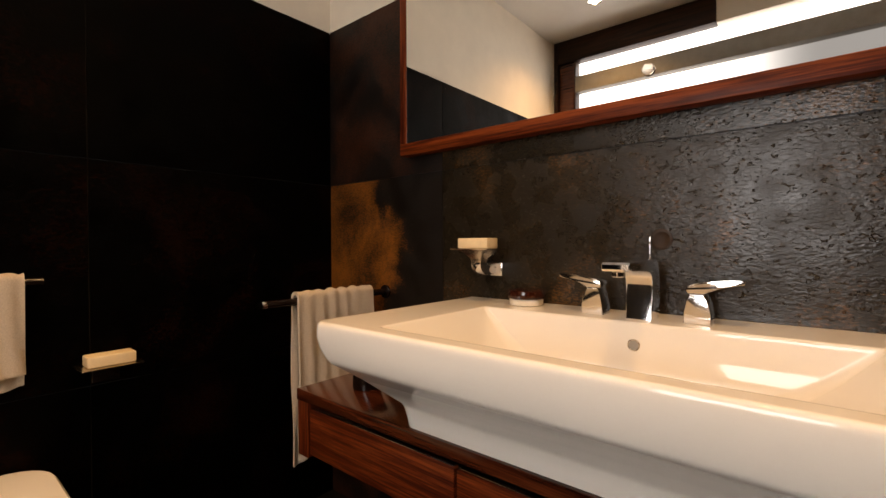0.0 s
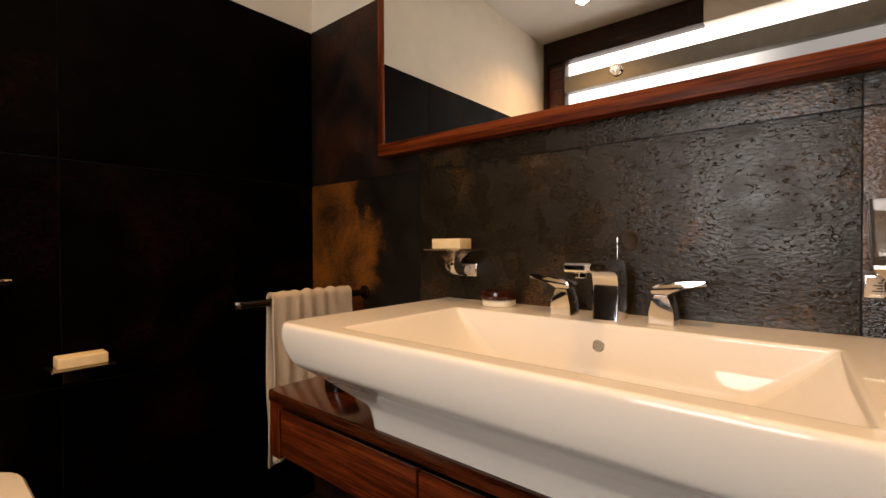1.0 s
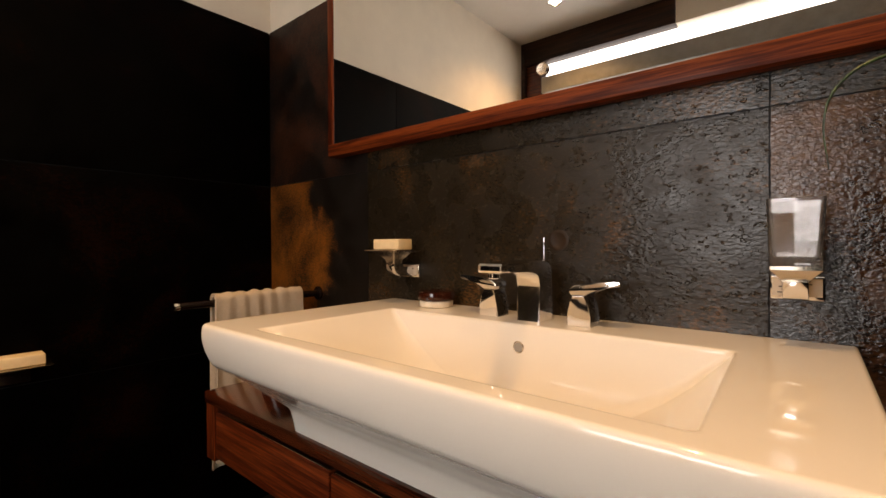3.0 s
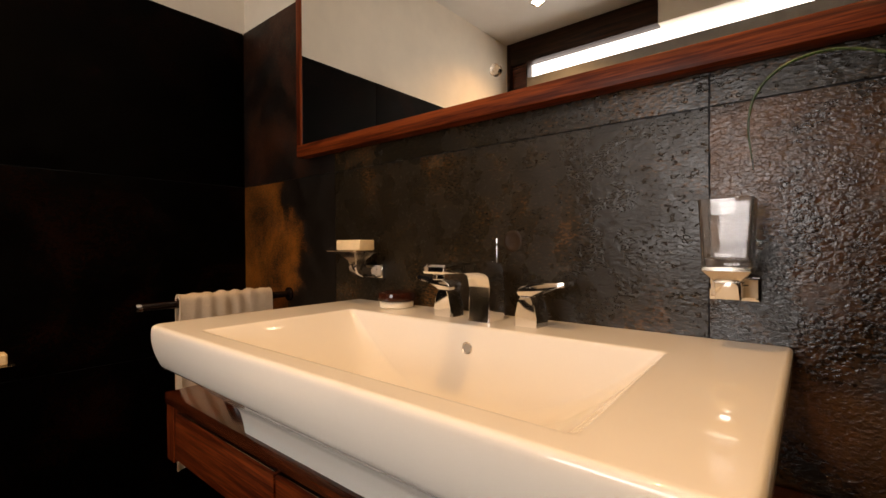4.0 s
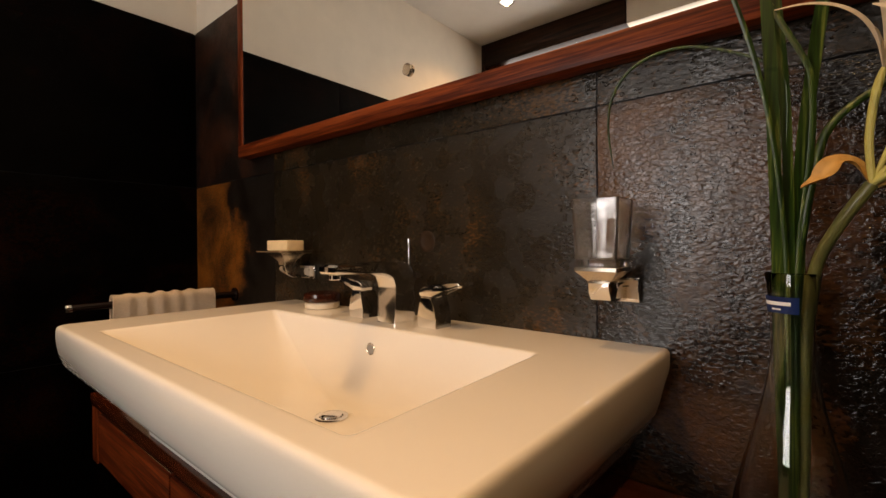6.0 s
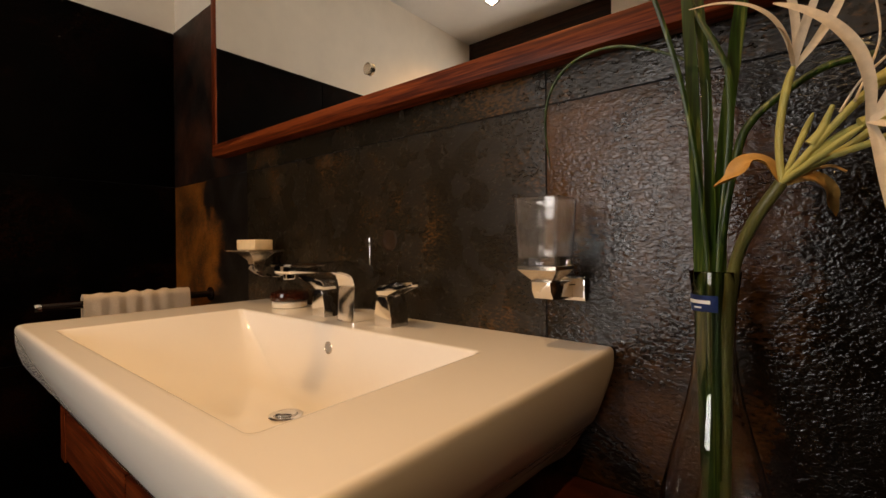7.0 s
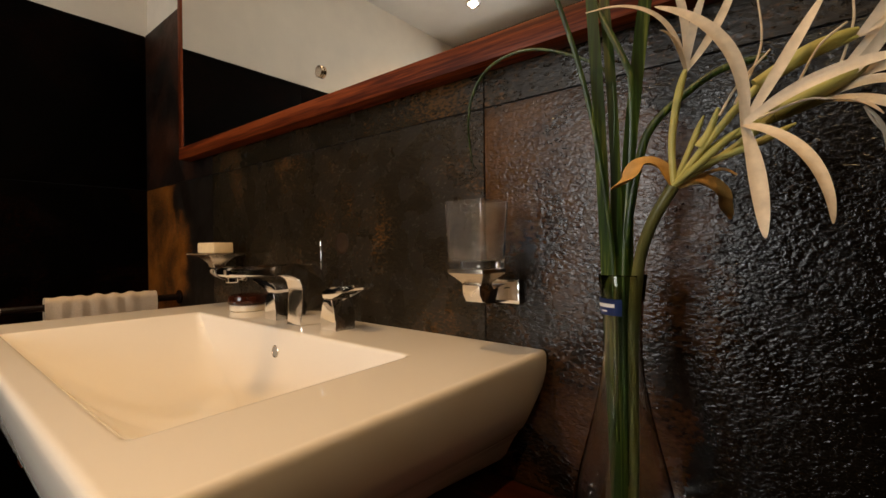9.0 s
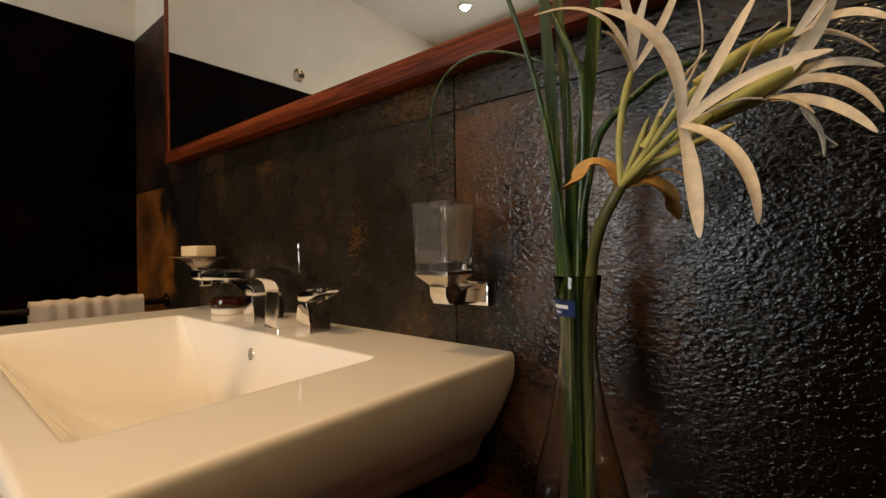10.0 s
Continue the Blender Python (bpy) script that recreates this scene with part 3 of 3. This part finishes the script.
loft(bm, [tumbler_ring(0.0, Z0, 0.001), tumbler_ring(0.02, Z0 + 0.0012, 0), tumbler_ring(0.10, Z0 + 0.0104, 0), tumbler_ring(0.10, Z0 + 0.0108, 0.0006)])
part("thick_base", bm, TUMBLER, glass, "thick solid glass base", smooth=30)

# ---- small jars ----
jar = thing("jar", (0.941, -0.060, BZ), "low cream jar with a glossy dark lid on the basin rim", "jar")
part("body", lathe([(0.040, BZ + 0.0003), (0.0440, BZ + 0.002), (0.0445, BZ + 0.008), (0.0445, BZ + 0.015), (0.042, BZ + 0.017)], 0.941, -0.060), PLASTIC, jar)
part("lid", lathe([(0.044, BZ + 0.0172), (0.0480, BZ + 0.019), (0.0495, BZ + 0.028), (0.0470, BZ + 0.038), (0.040, BZ + 0.0415), (0.033, BZ + 0.0405), (0.010, BZ + 0.040)], 0.941, -0.060), LID, jar, "glossy dark brown lid")
pot = lathe([(0.034, VT + 0.0003), (0.036, VT + 0.002), (0.036, VT + 0.060), (0.034, VT + 0.064), (0.029, VT + 0.064), (0.028, VT + 0.010)], 0.605, -0.33)
tagged(part("pot", pot, BLACK, None, "small black round pot on the vanity under the basin"), category="pot")

# ---- towel on the bar beside the vanity ----
def towel(name, x, y0, y1, ztop, drop_a, drop_b, label, gap=0.014, seed=0.0, along=1):
    """A folded towel laid over a bar: two hanging layers with soft folds. along: the bar's axis."""
    bm, cols, thick = bmesh.new(), 26, 0.008
    outline = [(-gap, -drop_a + drop_a * i / 12) for i in range(12)] + [(gap * math.cos(a), gap * math.sin(a)) for a in [math.pi * (1 - i / 8) for i in range(9)]] + [(gap, -drop_b * i / 12) for i in range(1, 13)]
    outer, inner = [], []
    for i in range(cols + 1):
        s = y0 + (y1 - y0) * i / cols
        row_a, row_b = [], []
        for k, (u, w) in enumerate(outline):
            d = Vector((u, 0)) if abs(u) < 1e-6 else Vector((math.copysign(1, u), 0))
            if w > 0:
                d = Vector((u, w)).normalized()
            hang = min(1.0, max(0.0, -w / 0.12))
            wave = (0.25 + 0.75 * hang) * 0.005 * math.sin(s * 125 + 2.0 * math.sin(w * 9 + seed) + seed) + 0.004 * hang * noise.noise(Vector((s * 14, w * 9, seed)))
            rib = 0.0016 * math.sin(s * 150 + seed + 0.8 * math.sin(w * 6)) + 0.0012 * math.sin(s * 420 + w * 5)
            end = 0.012 * hang * math.sin(s * 21 + seed + k * 0.02) if k in (0, len(outline) - 1) else 0
            sag = 0.003 * (w > -0.02) * math.sin(s * 75 + seed)
            for row, off in ((row_a, thick / 2 + rib), (row_b, -thick / 2)):
                p = Vector((u + d.x * (off + wave), w + d.y * (off + wave) + end + sag * 0.3))
                row.append(Vector((x + p.x, s, ztop - gap + p.y)) if along == 1 else Vector((s, x + p.x, ztop - gap + p.y)))
        outer.append(row_a)
        inner.append(row_b)
    loft(bm, [a + b[::-1] for a, b in zip(outer, inner)])
    return tagged(part(name, bm, TERRY, None, label, smooth=60), category="towel", group="towels")


rail = thing("towel_rail", (0.33, 0.0, 0.845), "dark metal towel rail standing out from the slate wall", "towel rail")
bar = lathe([(0.004, 0.0), (0.0115, 0.002), (0.0115, 0.466), (0.010, 0.468)], 0, 0, 20)
bmesh.ops.transform(bar, matrix=pose(0.33, -0.001, 0.847, 90), verts=bar.verts)
part("bar", bar, BLACK, rail)
cap = lathe([(0.0118, 0.464), (0.0125, 0.466), (0.0125, 0.476), (0.011, 0.479), (0.003, 0.480)], 0, 0, 20)
bmesh.ops.transform(cap, matrix=pose(0.33, -0.001, 0.847, 90), verts=cap.verts)
part("end_cap", cap, CHROME, rail, "chrome end cap")
flange = lathe([(0.024, 0.0), (0.024, 0.006), (0.021, 0.008), (0.012, 0.0085)], 0, 0, 24)
bmesh.ops.transform(flange, matrix=pose(0.33, -0.001, 0.847, 90), verts=flange.verts)
part("flange", flange, BLACK, rail)
towel("towel", 0.33, -0.372, -0.080, 0.873, 0.505, 0.48, "cream terry towel folded over the rail beside the vanity", 0.017, 0.4)

# ---- side wall: towel, soap and toilet ----
hook = thing("towel_hook_bar", (0.0, -1.06, 0.955), "short dark metal towel bar on the side wall", "towel rail")
bar = lathe([(0.003, -1.22), (0.009, -1.218), (0.009, -0.902), (0.003, -0.900)], 0, 0, 16)
bmesh.ops.transform(bar, matrix=Matrix(((1, 0, 0, 0.045), (0, 0, 1, 0), (0, 1, 0, 0.930), (0, 0, 0, 1))), verts=bar.verts)
part("bar", bar, BLACK, hook)
for hy in (-1.19, -0.91):
    part("post", cuboid(0.001, 0.045, hy - 0.006, hy + 0.006, 0.924, 0.936, bevel=0.002), BLACK, hook)
towel("towel", 0.045, -1.17, -0.938, 0.949, 0.27, 0.24, "cream terry hand towel hanging on the shaded side wall", 0.014, 1.7)
dish2 = thing("soap_dish", (0.0, -0.77, 0.69), "small metal soap dish on the shaded side wall", "soap dish")
bm = bmesh.new()
loft(bm, [rrect(0.020, 0.075, -0.80, -0.735, 0.005, 0.684), rrect(0.004, 0.098, -0.838, -0.698, 0.006, 0.6925), rrect(0.004, 0.099, -0.839, -0.697, 0.006, 0.6950), rrect(0.010, 0.092, -0.832, -0.704, 0.006, 0.6945)])
part("dish_plate", bm, SATIN, dish2)
part("wall_plate", cuboid(0.001, 0.012, -0.80, -0.735, 0.640, 0.684, bevel=0.002), BLACK, dish2)
soap = cuboid(0.022, 0.078, -0.822, -0.712, 0.6953, 0.725, bevel=0.004, seg=3)
tagged(part("soap_bar", soap, SOAP, None, "cream bar of soap on the side wall dish"), category="soap", group="soap bars")
toilet = thing("toilet", (0.27, -1.07, 0.0), "wall-hung cream-white ceramic toilet with a closed lid", "toilet")
bm = bmesh.new()
loft(bm, [rrect(0.002, 0.36, -1.16, -0.98, 0.07, 0.10), rrect(0.002, 0.44, -1.20, -0.94, 0.09, 0.20), rrect(0.002, 0.50, -1.235, -0.905, 0.10, 0.33), rrect(0.002, 0.52, -1.245, -0.895, 0.10, 0.40), rrect(0.002, 0.52, -1.245, -0.895, 0.10, 0.418)])
part("bowl", bm, CERAMIC, toilet)
bm = bmesh.new()
loft(bm, [rrect(0.004, 0.524, -1.249, -0.891, 0.10, 0.421), rrect(0.002, 0.526, -1.250, -0.890, 0.10, 0.428), rrect(0.004, 0.524, -1.248, -0.892, 0.10, 0.436)])
part("seat", bm, CERAMIC, toilet)
bm = bmesh.new()
loft(bm, [rrect(0.004, 0.524, -1.249, -0.891, 0.10, 0.439), rrect(0.002, 0.526, -1.250, -0.890, 0.10, 0.450), rrect(0.008, 0.518, -1.244, -0.896, 0.10, 0.458), rrect(0.03, 0.49, -1.22, -0.92, 0.09, 0.460)])
part("lid", bm, CERAMIC, toilet)

# ---- round plug in the slate above the spout ----
plug = lathe([(0.0245, 0.0), (0.0245, 0.0012), (0.023, 0.0018), (0.016, 0.0018), (0.015, 0.0012), (0.004, 0.0012)], 0, 0, 32)
bmesh.ops.transform(plug, matrix=pose(1.260, -0.0002, 1.029, 90), verts=plug.verts)
tagged(part("wall_plug", plug, PLUG, None, "round brownish cover cap set flush in the slate"), category="cover cap")

# ---- vase and flowers ----
VX, VY = 1.922, -0.122
vase = thing("vase", (VX, VY, VT), "tall clear glass vase with a narrow neck and a wide foot", "vase")
outer = [(0.058, 0.6345), (0.062, 0.637), (0.063, 0.650), (0.061, 0.690), (0.055, 0.730), (0.046, 0.770), (0.037, 0.805), (0.029, 0.840), (0.0235, 0.870), (0.0208, 0.900), (0.0205, 0.925), (0.0225, 0.955), (0.0262, 0.9862), (0.0258, 0.9872)]
inner = [(r - 0.0018, z) for r, z in outer[::-1][1:-3]] + [(0.058, 0.660), (0.050, 0.648), (0.010, 0.645)]
part("body", lathe(outer + inner, VX, VY, 48), GLASS, vase, smooth=60)
bm, rows = bmesh.new(), []
for k, z in enumerate((0.9425, 0.9445, 0.9590, 0.9610)):
    rows.append([Vector((VX + (0.0216 + 0.09 * max(0, z - 0.94) + 0.0012) * math.cos(a), VY + (0.0216 + 0.09 * max(0, z - 0.94) + 0.0012) * math.sin(a), z)) for a in [radians(178 + 7.2 * i) for i in range(16)]])
loft(bm, rows, False, False, False)
bmesh.ops.solidify(bm, geom=bm.faces, thickness=0.0004)
tag_label = part("label_band", bm, BLUE, vase, "blue paper label on the neck")
for za, zb, a0, a1 in ((0.9515, 0.9555, 196, 268), (0.9462, 0.9480, 222, 246)):
    bm, rows = bmesh.new(), []
    for z in (za, zb):
        r = 0.0216 + 0.09 * (z - 0.94) + 0.0018
        rows.append([Vector((VX + r * math.cos(radians(a0 + (a1 - a0) * i / 8)), VY + r * math.sin(radians(a0 + (a1 - a0) * i / 8)), z)) for i in range(9)])
    loft(bm, rows, False, False, False)
    part("print_line", bm, PALE, tag_label)

def leaf_blade(w, turn, path, label="long upright green leaf blade standing in the vase"):
    bm = ribbon(path, w, face=(turn, -0.9, 0.05), thick=0.0016, root=0.8, keel=0.35, peak=0.7, end=0.1)
    tagged(part("leaf_blade", bm, LEAF, None, label, smooth=60), category="leaf", group="green leaves in the vase")


leaf_blade(0.0130, 0.30, [(1.914, -0.125, 0.660), (1.914, -0.125, 0.743), (1.910, -0.130, 0.915), (1.909, -0.135, 0.992), (1.906, -0.140, 1.106), (1.903, -0.145, 1.201), (1.897, -0.150, 1.316), (1.889, -0.155, 1.423)])
leaf_blade(0.0110, 0.42, [(1.921, -0.130, 0.662), (1.921, -0.130, 0.747), (1.919, -0.128, 0.992), (1.915, -0.130, 1.171), (1.904, -0.130, 1.328), (1.900, -0.128, 1.414)])
leaf_blade(0.0145, 0.54, [(1.926, -0.118, 0.662), (1.924, -0.120, 0.743), (1.926, -0.120, 0.992), (1.928, -0.120, 1.106), (1.940, -0.120, 1.231), (1.950, -0.120, 1.315), (1.957, -0.118, 1.404)])
leaf_blade(0.0055, 0.30, [(1.919, -0.132, 0.800), (1.917, -0.135, 0.979), (1.914, -0.140, 1.043), (1.906, -0.153, 1.130), (1.891, -0.167, 1.218), (1.866, -0.180, 1.308), (1.842, -0.190, 1.374)])
leaf_blade(0.0070, 0.42, [(1.926, -0.126, 0.750), (1.927, -0.130, 0.989), (1.938, -0.138, 1.127), (1.938, -0.140, 1.194), (1.931, -0.140, 1.221), (1.909, -0.140, 1.271), (1.889, -0.140, 1.317), (1.866, -0.142, 1.364)])
leaf_blade(0.0039, 0.54, [(1.918, -0.128, 0.850), (1.913, -0.130, 1.048), (1.917, -0.130, 1.177), (1.907, -0.130, 1.218), (1.866, -0.135, 1.247), (1.813, -0.140, 1.266), (1.763, -0.145, 1.258), (1.731, -0.142, 1.229), (1.721, -0.140, 1.185), (1.727, -0.137, 1.124)], "thin drooping green grass leaf arching out of the vase")

lily = thing("spider_lily", (1.932, -0.120, 0.660), "cream spider lily with long drooping petals in the vase", "flower")
part("stem", tube([(1.930, -0.116, 0.662), (1.932, -0.118, 0.786), (1.934, -0.124, 0.918), (1.942, -0.132, 0.993), (1.961, -0.155, 1.040), (1.984, -0.162, 1.078)], 0.0062, 14, tip=0.95), STEM, lily, "thick pale green stem")
part("arched_stem", tube([(1.928, -0.112, 0.700), (1.925, -0.116, 0.950), (1.932, -0.132, 1.042), (1.945, -0.128, 1.122), (1.958, -0.124, 1.152), (1.984, -0.120, 1.176), (2.017, -0.116, 1.196), (2.055, -0.112, 1.201)], 0.0050, 12, tip=0.7), LEAF, lily, "dark green arched stem")
for pts, w in (([(1.984, -0.160, 1.077), (1.971, -0.166, 1.097), (1.957, -0.172, 1.099), (1.946, -0.177, 1.084), (1.930, -0.183, 1.076)], 0.022),
               ([(1.982, -0.160, 1.075), (2.002, -0.150, 1.082), (2.017, -0.137, 1.073), (2.021, -0.125, 1.058), (2.026, -0.112, 1.046)], 0.018)):
    part("spathe", ribbon(pts, w, face=(0.300, -0.600, 0.700), thick=0.0008, root=0.6, keel=0.5, peak=0.6, twist=0.7), SPATHE, lily, "dry curled orange-brown spathe")
part("dry_thread", tube([(1.990, -0.152, 1.081), (2.003, -0.132, 1.090), (2.021, -0.132, 1.094), (2.033, -0.132, 1.087)], 0.0022, 8, tip=0.5), SPATHE, lily)
NODE = (1.984, -0.162, 1.078)
for pts, r0, tip in (([NODE, (2.014, -0.177, 1.099), (2.041, -0.192, 1.118)], 0.0038, 1.1), ([NODE, (2.024, -0.155, 1.116), (2.072, -0.149, 1.135), (2.103, -0.142, 1.145)], 0.0042, 1.5),
                     ([NODE, (1.982, -0.159, 1.123), (1.987, -0.155, 1.167), (1.994, -0.152, 1.196)], 0.0040, 1.3), ([NODE, (2.016, -0.162, 1.119), (2.049, -0.162, 1.156), (2.085, -0.152, 1.179), (2.120, -0.142, 1.191)], 0.0036, 1.7),
                     ([NODE, (2.031, -0.164, 1.105), (2.066, -0.162, 1.133), (2.097, -0.152, 1.148), (2.122, -0.142, 1.162)], 0.0036, 1.8), ([NODE, (1.997, -0.154, 1.114), (2.008, -0.150, 1.144)], 0.0030, 1.4),
                     ([NODE, (2.008, -0.170, 1.093), (2.050, -0.172, 1.107), (2.078, -0.162, 1.122)], 0.0034, 1.4)):
    part("flower_tube", tube(pts, r0 * 0.78, 10, tip=tip, close=0.35), TUBE, lily, "yellow-green flower tube")
for pts, r0 in (([(2.050, -0.162, 1.160), (2.082, -0.154, 1.180), (2.118, -0.143, 1.196)], 0.0062), ([(2.062, -0.164, 1.132), (2.094, -0.155, 1.150), (2.124, -0.143, 1.166)], 0.0058), ([(2.040, -0.160, 1.126), (2.070, -0.152, 1.136), (2.100, -0.145, 1.146)], 0.0052)):
    part("closed_bud", tube(pts, r0, 12, tip=1.25, close=0.5), TUBE, lily, "long yellow-green closed bud")
part("bud", tube([(2.006, -0.162, 1.112), (2.013, -0.162, 1.122), (2.018, -0.162, 1.135), (2.022, -0.162, 1.146)], 0.0052, 12, tip=0.35), TUBE, lily, "small closed bud")
def blossom(heart, petals):
    """Petals from one heart; each has a width, the reach of its tip from the heart and the bow of its arc."""
    for i, (w, reach, bow) in enumerate(petals):
        arc = [Vector(heart) + Vector(reach) * s + Vector(bow) * 4 * s * (1 - s) for s in (0.0, 0.17, 0.34, 0.5, 0.67, 0.84, 1.0)]
        part("petal", ribbon(arc, w * 0.86, face=(0.350, -0.850, 0.350), thick=0.0011, root=0.5, keel=0.55, peak=0.5, twist=0.5 * math.sin(i * 2.3 + heart[0] * 90), end=0.10), PETAL, lily, smooth=60)


blossom((2.044, -0.192, 1.120), [
    (0.0145, (0.016, -0.020, -0.095), (0.002, 0.001, 0.000)),
    (0.0145, (0.055, -0.042, -0.086), (0.011, -0.001, 0.010)),
    (0.0145, (-0.064, -0.020, 0.113), (0.019, 0.001, 0.011)),
    (0.0119, (0.096, -0.020, 0.029), (-0.002, 0.002, 0.010)),
    (0.0106, (0.053, 0.010, 0.097), (0.001, -0.001, -0.000)),
])
blossom((2.091, -0.142, 1.142), [
    (0.0119, (0.078, -0.010, -0.027), (0.006, 0.001, 0.020)),
    (0.0106, (0.074, -0.020, -0.043), (0.005, 0.001, 0.010)),
    (0.0080, (0.055, 0.010, 0.080), (0.002, -0.000, -0.001)),
    (0.0100, (0.054, -0.023, 0.073), (0.007, 0.001, -0.005)),
    (0.0100, (0.081, 0.014, 0.013), (0.000, 0.001, 0.015)),
    (0.0090, (0.039, -0.028, -0.024), (0.001, -0.003, 0.005)),
])
blossom((2.121, -0.143, 1.132), [
    (0.0047, (0.015, 0.011, -0.042), (0.004, 0.000, 0.002)),
    (0.0040, (0.023, 0.011, -0.034), (-0.002, -0.001, -0.002)),
])
blossom((1.993, -0.152, 1.190), [
    (0.0093, (0.042, 0.010, 0.082), (0.005, -0.000, -0.002)),
    (0.0093, (-0.012, -0.020, 0.098), (0.006, 0.001, 0.001)),
    (0.0080, (-0.084, -0.040, 0.069), (0.017, 0.000, 0.021)),
    (0.0093, (0.023, -0.020, 0.068), (-0.003, 0.000, 0.001)),
    (0.0073, (-0.011, -0.050, 0.025), (0.000, 0.002, 0.009)),
])
blossom((2.118, -0.143, 1.190), [
    (0.0086, (0.056, -0.019, -0.013), (0.002, 0.002, 0.011)),
    (0.0080, (0.050, 0.006, -0.026), (-0.001, 0.000, 0.008)),
    (0.0100, (0.032, -0.012, 0.050), (0.002, -0.001, -0.002)),
])
for pts in ([(2.036, -0.177, 1.143), (2.050, -0.152, 1.185), (2.054, -0.152, 1.209), (2.050, -0.152, 1.249)], [(2.026, -0.187, 1.133), (2.039, -0.182, 1.158), (2.056, -0.182, 1.176), (2.062, -0.182, 1.182)],
            [(2.103, -0.142, 1.157), (2.114, -0.142, 1.197), (2.115, -0.142, 1.220), (2.113, -0.142, 1.249)], [(2.078, -0.162, 1.152), (2.093, -0.164, 1.182), (2.110, -0.167, 1.195)], [(2.054, -0.197, 1.123), (2.083, -0.192, 1.133), (2.100, -0.190, 1.131)]):
    part("stamen", tube(pts, 0.0011, 6, tip=0.8), PETAL, lily)

# ---- recessed ceiling spotlights, the last an added, unseen one ----
for sx, sy, watts, cone in SPOTS:
    light = thing("ceiling_spotlight", (sx, sy, CEIL), "small round recessed ceiling spotlight, lit", "ceiling light", "ceiling spotlights")
    part("trim_ring", lathe([(0.032, CEIL - 0.0005), (0.046, CEIL - 0.0005), (0.047, CEIL - 0.003), (0.043, CEIL - 0.006), (0.035, CEIL - 0.005), (0.032, CEIL - 0.002)], sx, sy, 32, cap_start=False, cap_end=False), CHROME, light)
    part("lens", lathe([(0.031, CEIL - 0.0015), (0.031, CEIL - 0.003), (0.024, CEIL - 0.005), (0.008, CEIL - 0.006)], sx, sy, 28), LAMP_GLOW, light, "warm glowing lens")

# ---- slate tiles, last ----
def tile_mesh(w, h, seed, relief):
    """A slate slab standing in the xz plane with an uneven cleft face and chipped edges."""
    bm, nx, nz = bmesh.new(), max(4, round(w / 0.03)), max(4, round(h / 0.03))
    front = []
    for k in range(nz + 1):
        row = []
        for i in range(nx + 1):
            x, z = w * i / nx, h * k / nz
            rim = i in (0, nx) or k in (0, nz)
            y = -relief * (0.5 + noise.noise(Vector((x * 9 + seed, z * 14, seed)))) - relief * 0.5 * noise.noise(Vector((x * 40, z * 55, seed + 3)))
            chip = 0.0010 * noise.noise(Vector((x * 60 + seed, z * 60, 1.5)))
            row.append(bm.verts.new((x + (chip if i in (0, nx) else 0), 0.0008 if rim else y, z + (chip if k in (0, nz) else 0))))
        front.append(row)
    for a, b in zip(front, front[1:]):
        for i in range(nx):
            bm.faces.new((a[i], a[i + 1], b[i + 1], b[i]))
    edge = [front[0][i] for i in range(nx + 1)] + [front[k][nx] for k in range(1, nz + 1)] + [front[nz][i] for i in range(nx - 1, -1, -1)] + [front[k][0] for k in range(nz - 1, 0, -1)]
    back = [bm.verts.new((v.co.x, 0.0048, v.co.z)) for v in edge]
    for i in range(len(edge)):
        j = (i + 1) % len(edge)
        bm.faces.new((edge[j], edge[i], back[i], back[j]))
    return bm


JOINT = 0.0014
part("slate_cladding", cuboid(LX1 + 0.002, RIGHT - 0.01, FAR + 0.0005, FAR + 0.008, 0.002, DADO - 0.01), SLATE_SIDE_SHADED, wall_far, smooth=0)
part("slate_cladding", cuboid(0.004, LX0 - 0.002, FAR + 0.0005, FAR + 0.008, 0.002, 1.10), SLATE_SIDE_SHADED, wall_far, smooth=0)
part("slate_cladding", cuboid(RIGHT - 0.008, RIGHT - 0.0005, FAR + 0.009, -0.001, 0.002, DADO), SLATE_SIDE_SHADED, wall_right, smooth=0)
COLUMNS = (0.0, 0.600, 1.652, 2.700, RIGHT)
ROWS = (0.0, 0.6315, 1.258, DADO)
for k, (z0, z1) in enumerate(zip(ROWS, ROWS[1:])):
    for i, (x0, x1) in enumerate(zip(COLUMNS, COLUMNS[1:])):
        mat = (SLATE_RUST, SLATE, SLATE_ROUGH, SLATE_ROUGH)[i] if k == 1 else (SLATE_BROWN_SHADED if i == 0 else SLATE)
        tile = part("tile", tile_mesh(x1 - x0 - 2 * JOINT, z1 - z0 - 2 * JOINT, 3.7 * i + 1.3 * k, 0.0009 if mat is SLATE_ROUGH else 0.0006), mat, None, smooth=50)
        tile.location = (x0 + JOINT, 0.0, z0 + JOINT)
        tile.parent = wall_back
SIDES = (FAR, -1.60, -0.80, 0.0)
for k, (z0, z1) in enumerate(zip(ROWS, ROWS[1:])):
    for i, (y0, y1) in enumerate(zip(SIDES, SIDES[1:])):
        tile = part("tile", tile_mesh(y1 - y0 - 2 * JOINT, z1 - z0 - 2 * JOINT, 11 + 2.9 * i + 1.7 * k, 0.0010), SLATE_SIDE_SHADED, None, smooth=50)
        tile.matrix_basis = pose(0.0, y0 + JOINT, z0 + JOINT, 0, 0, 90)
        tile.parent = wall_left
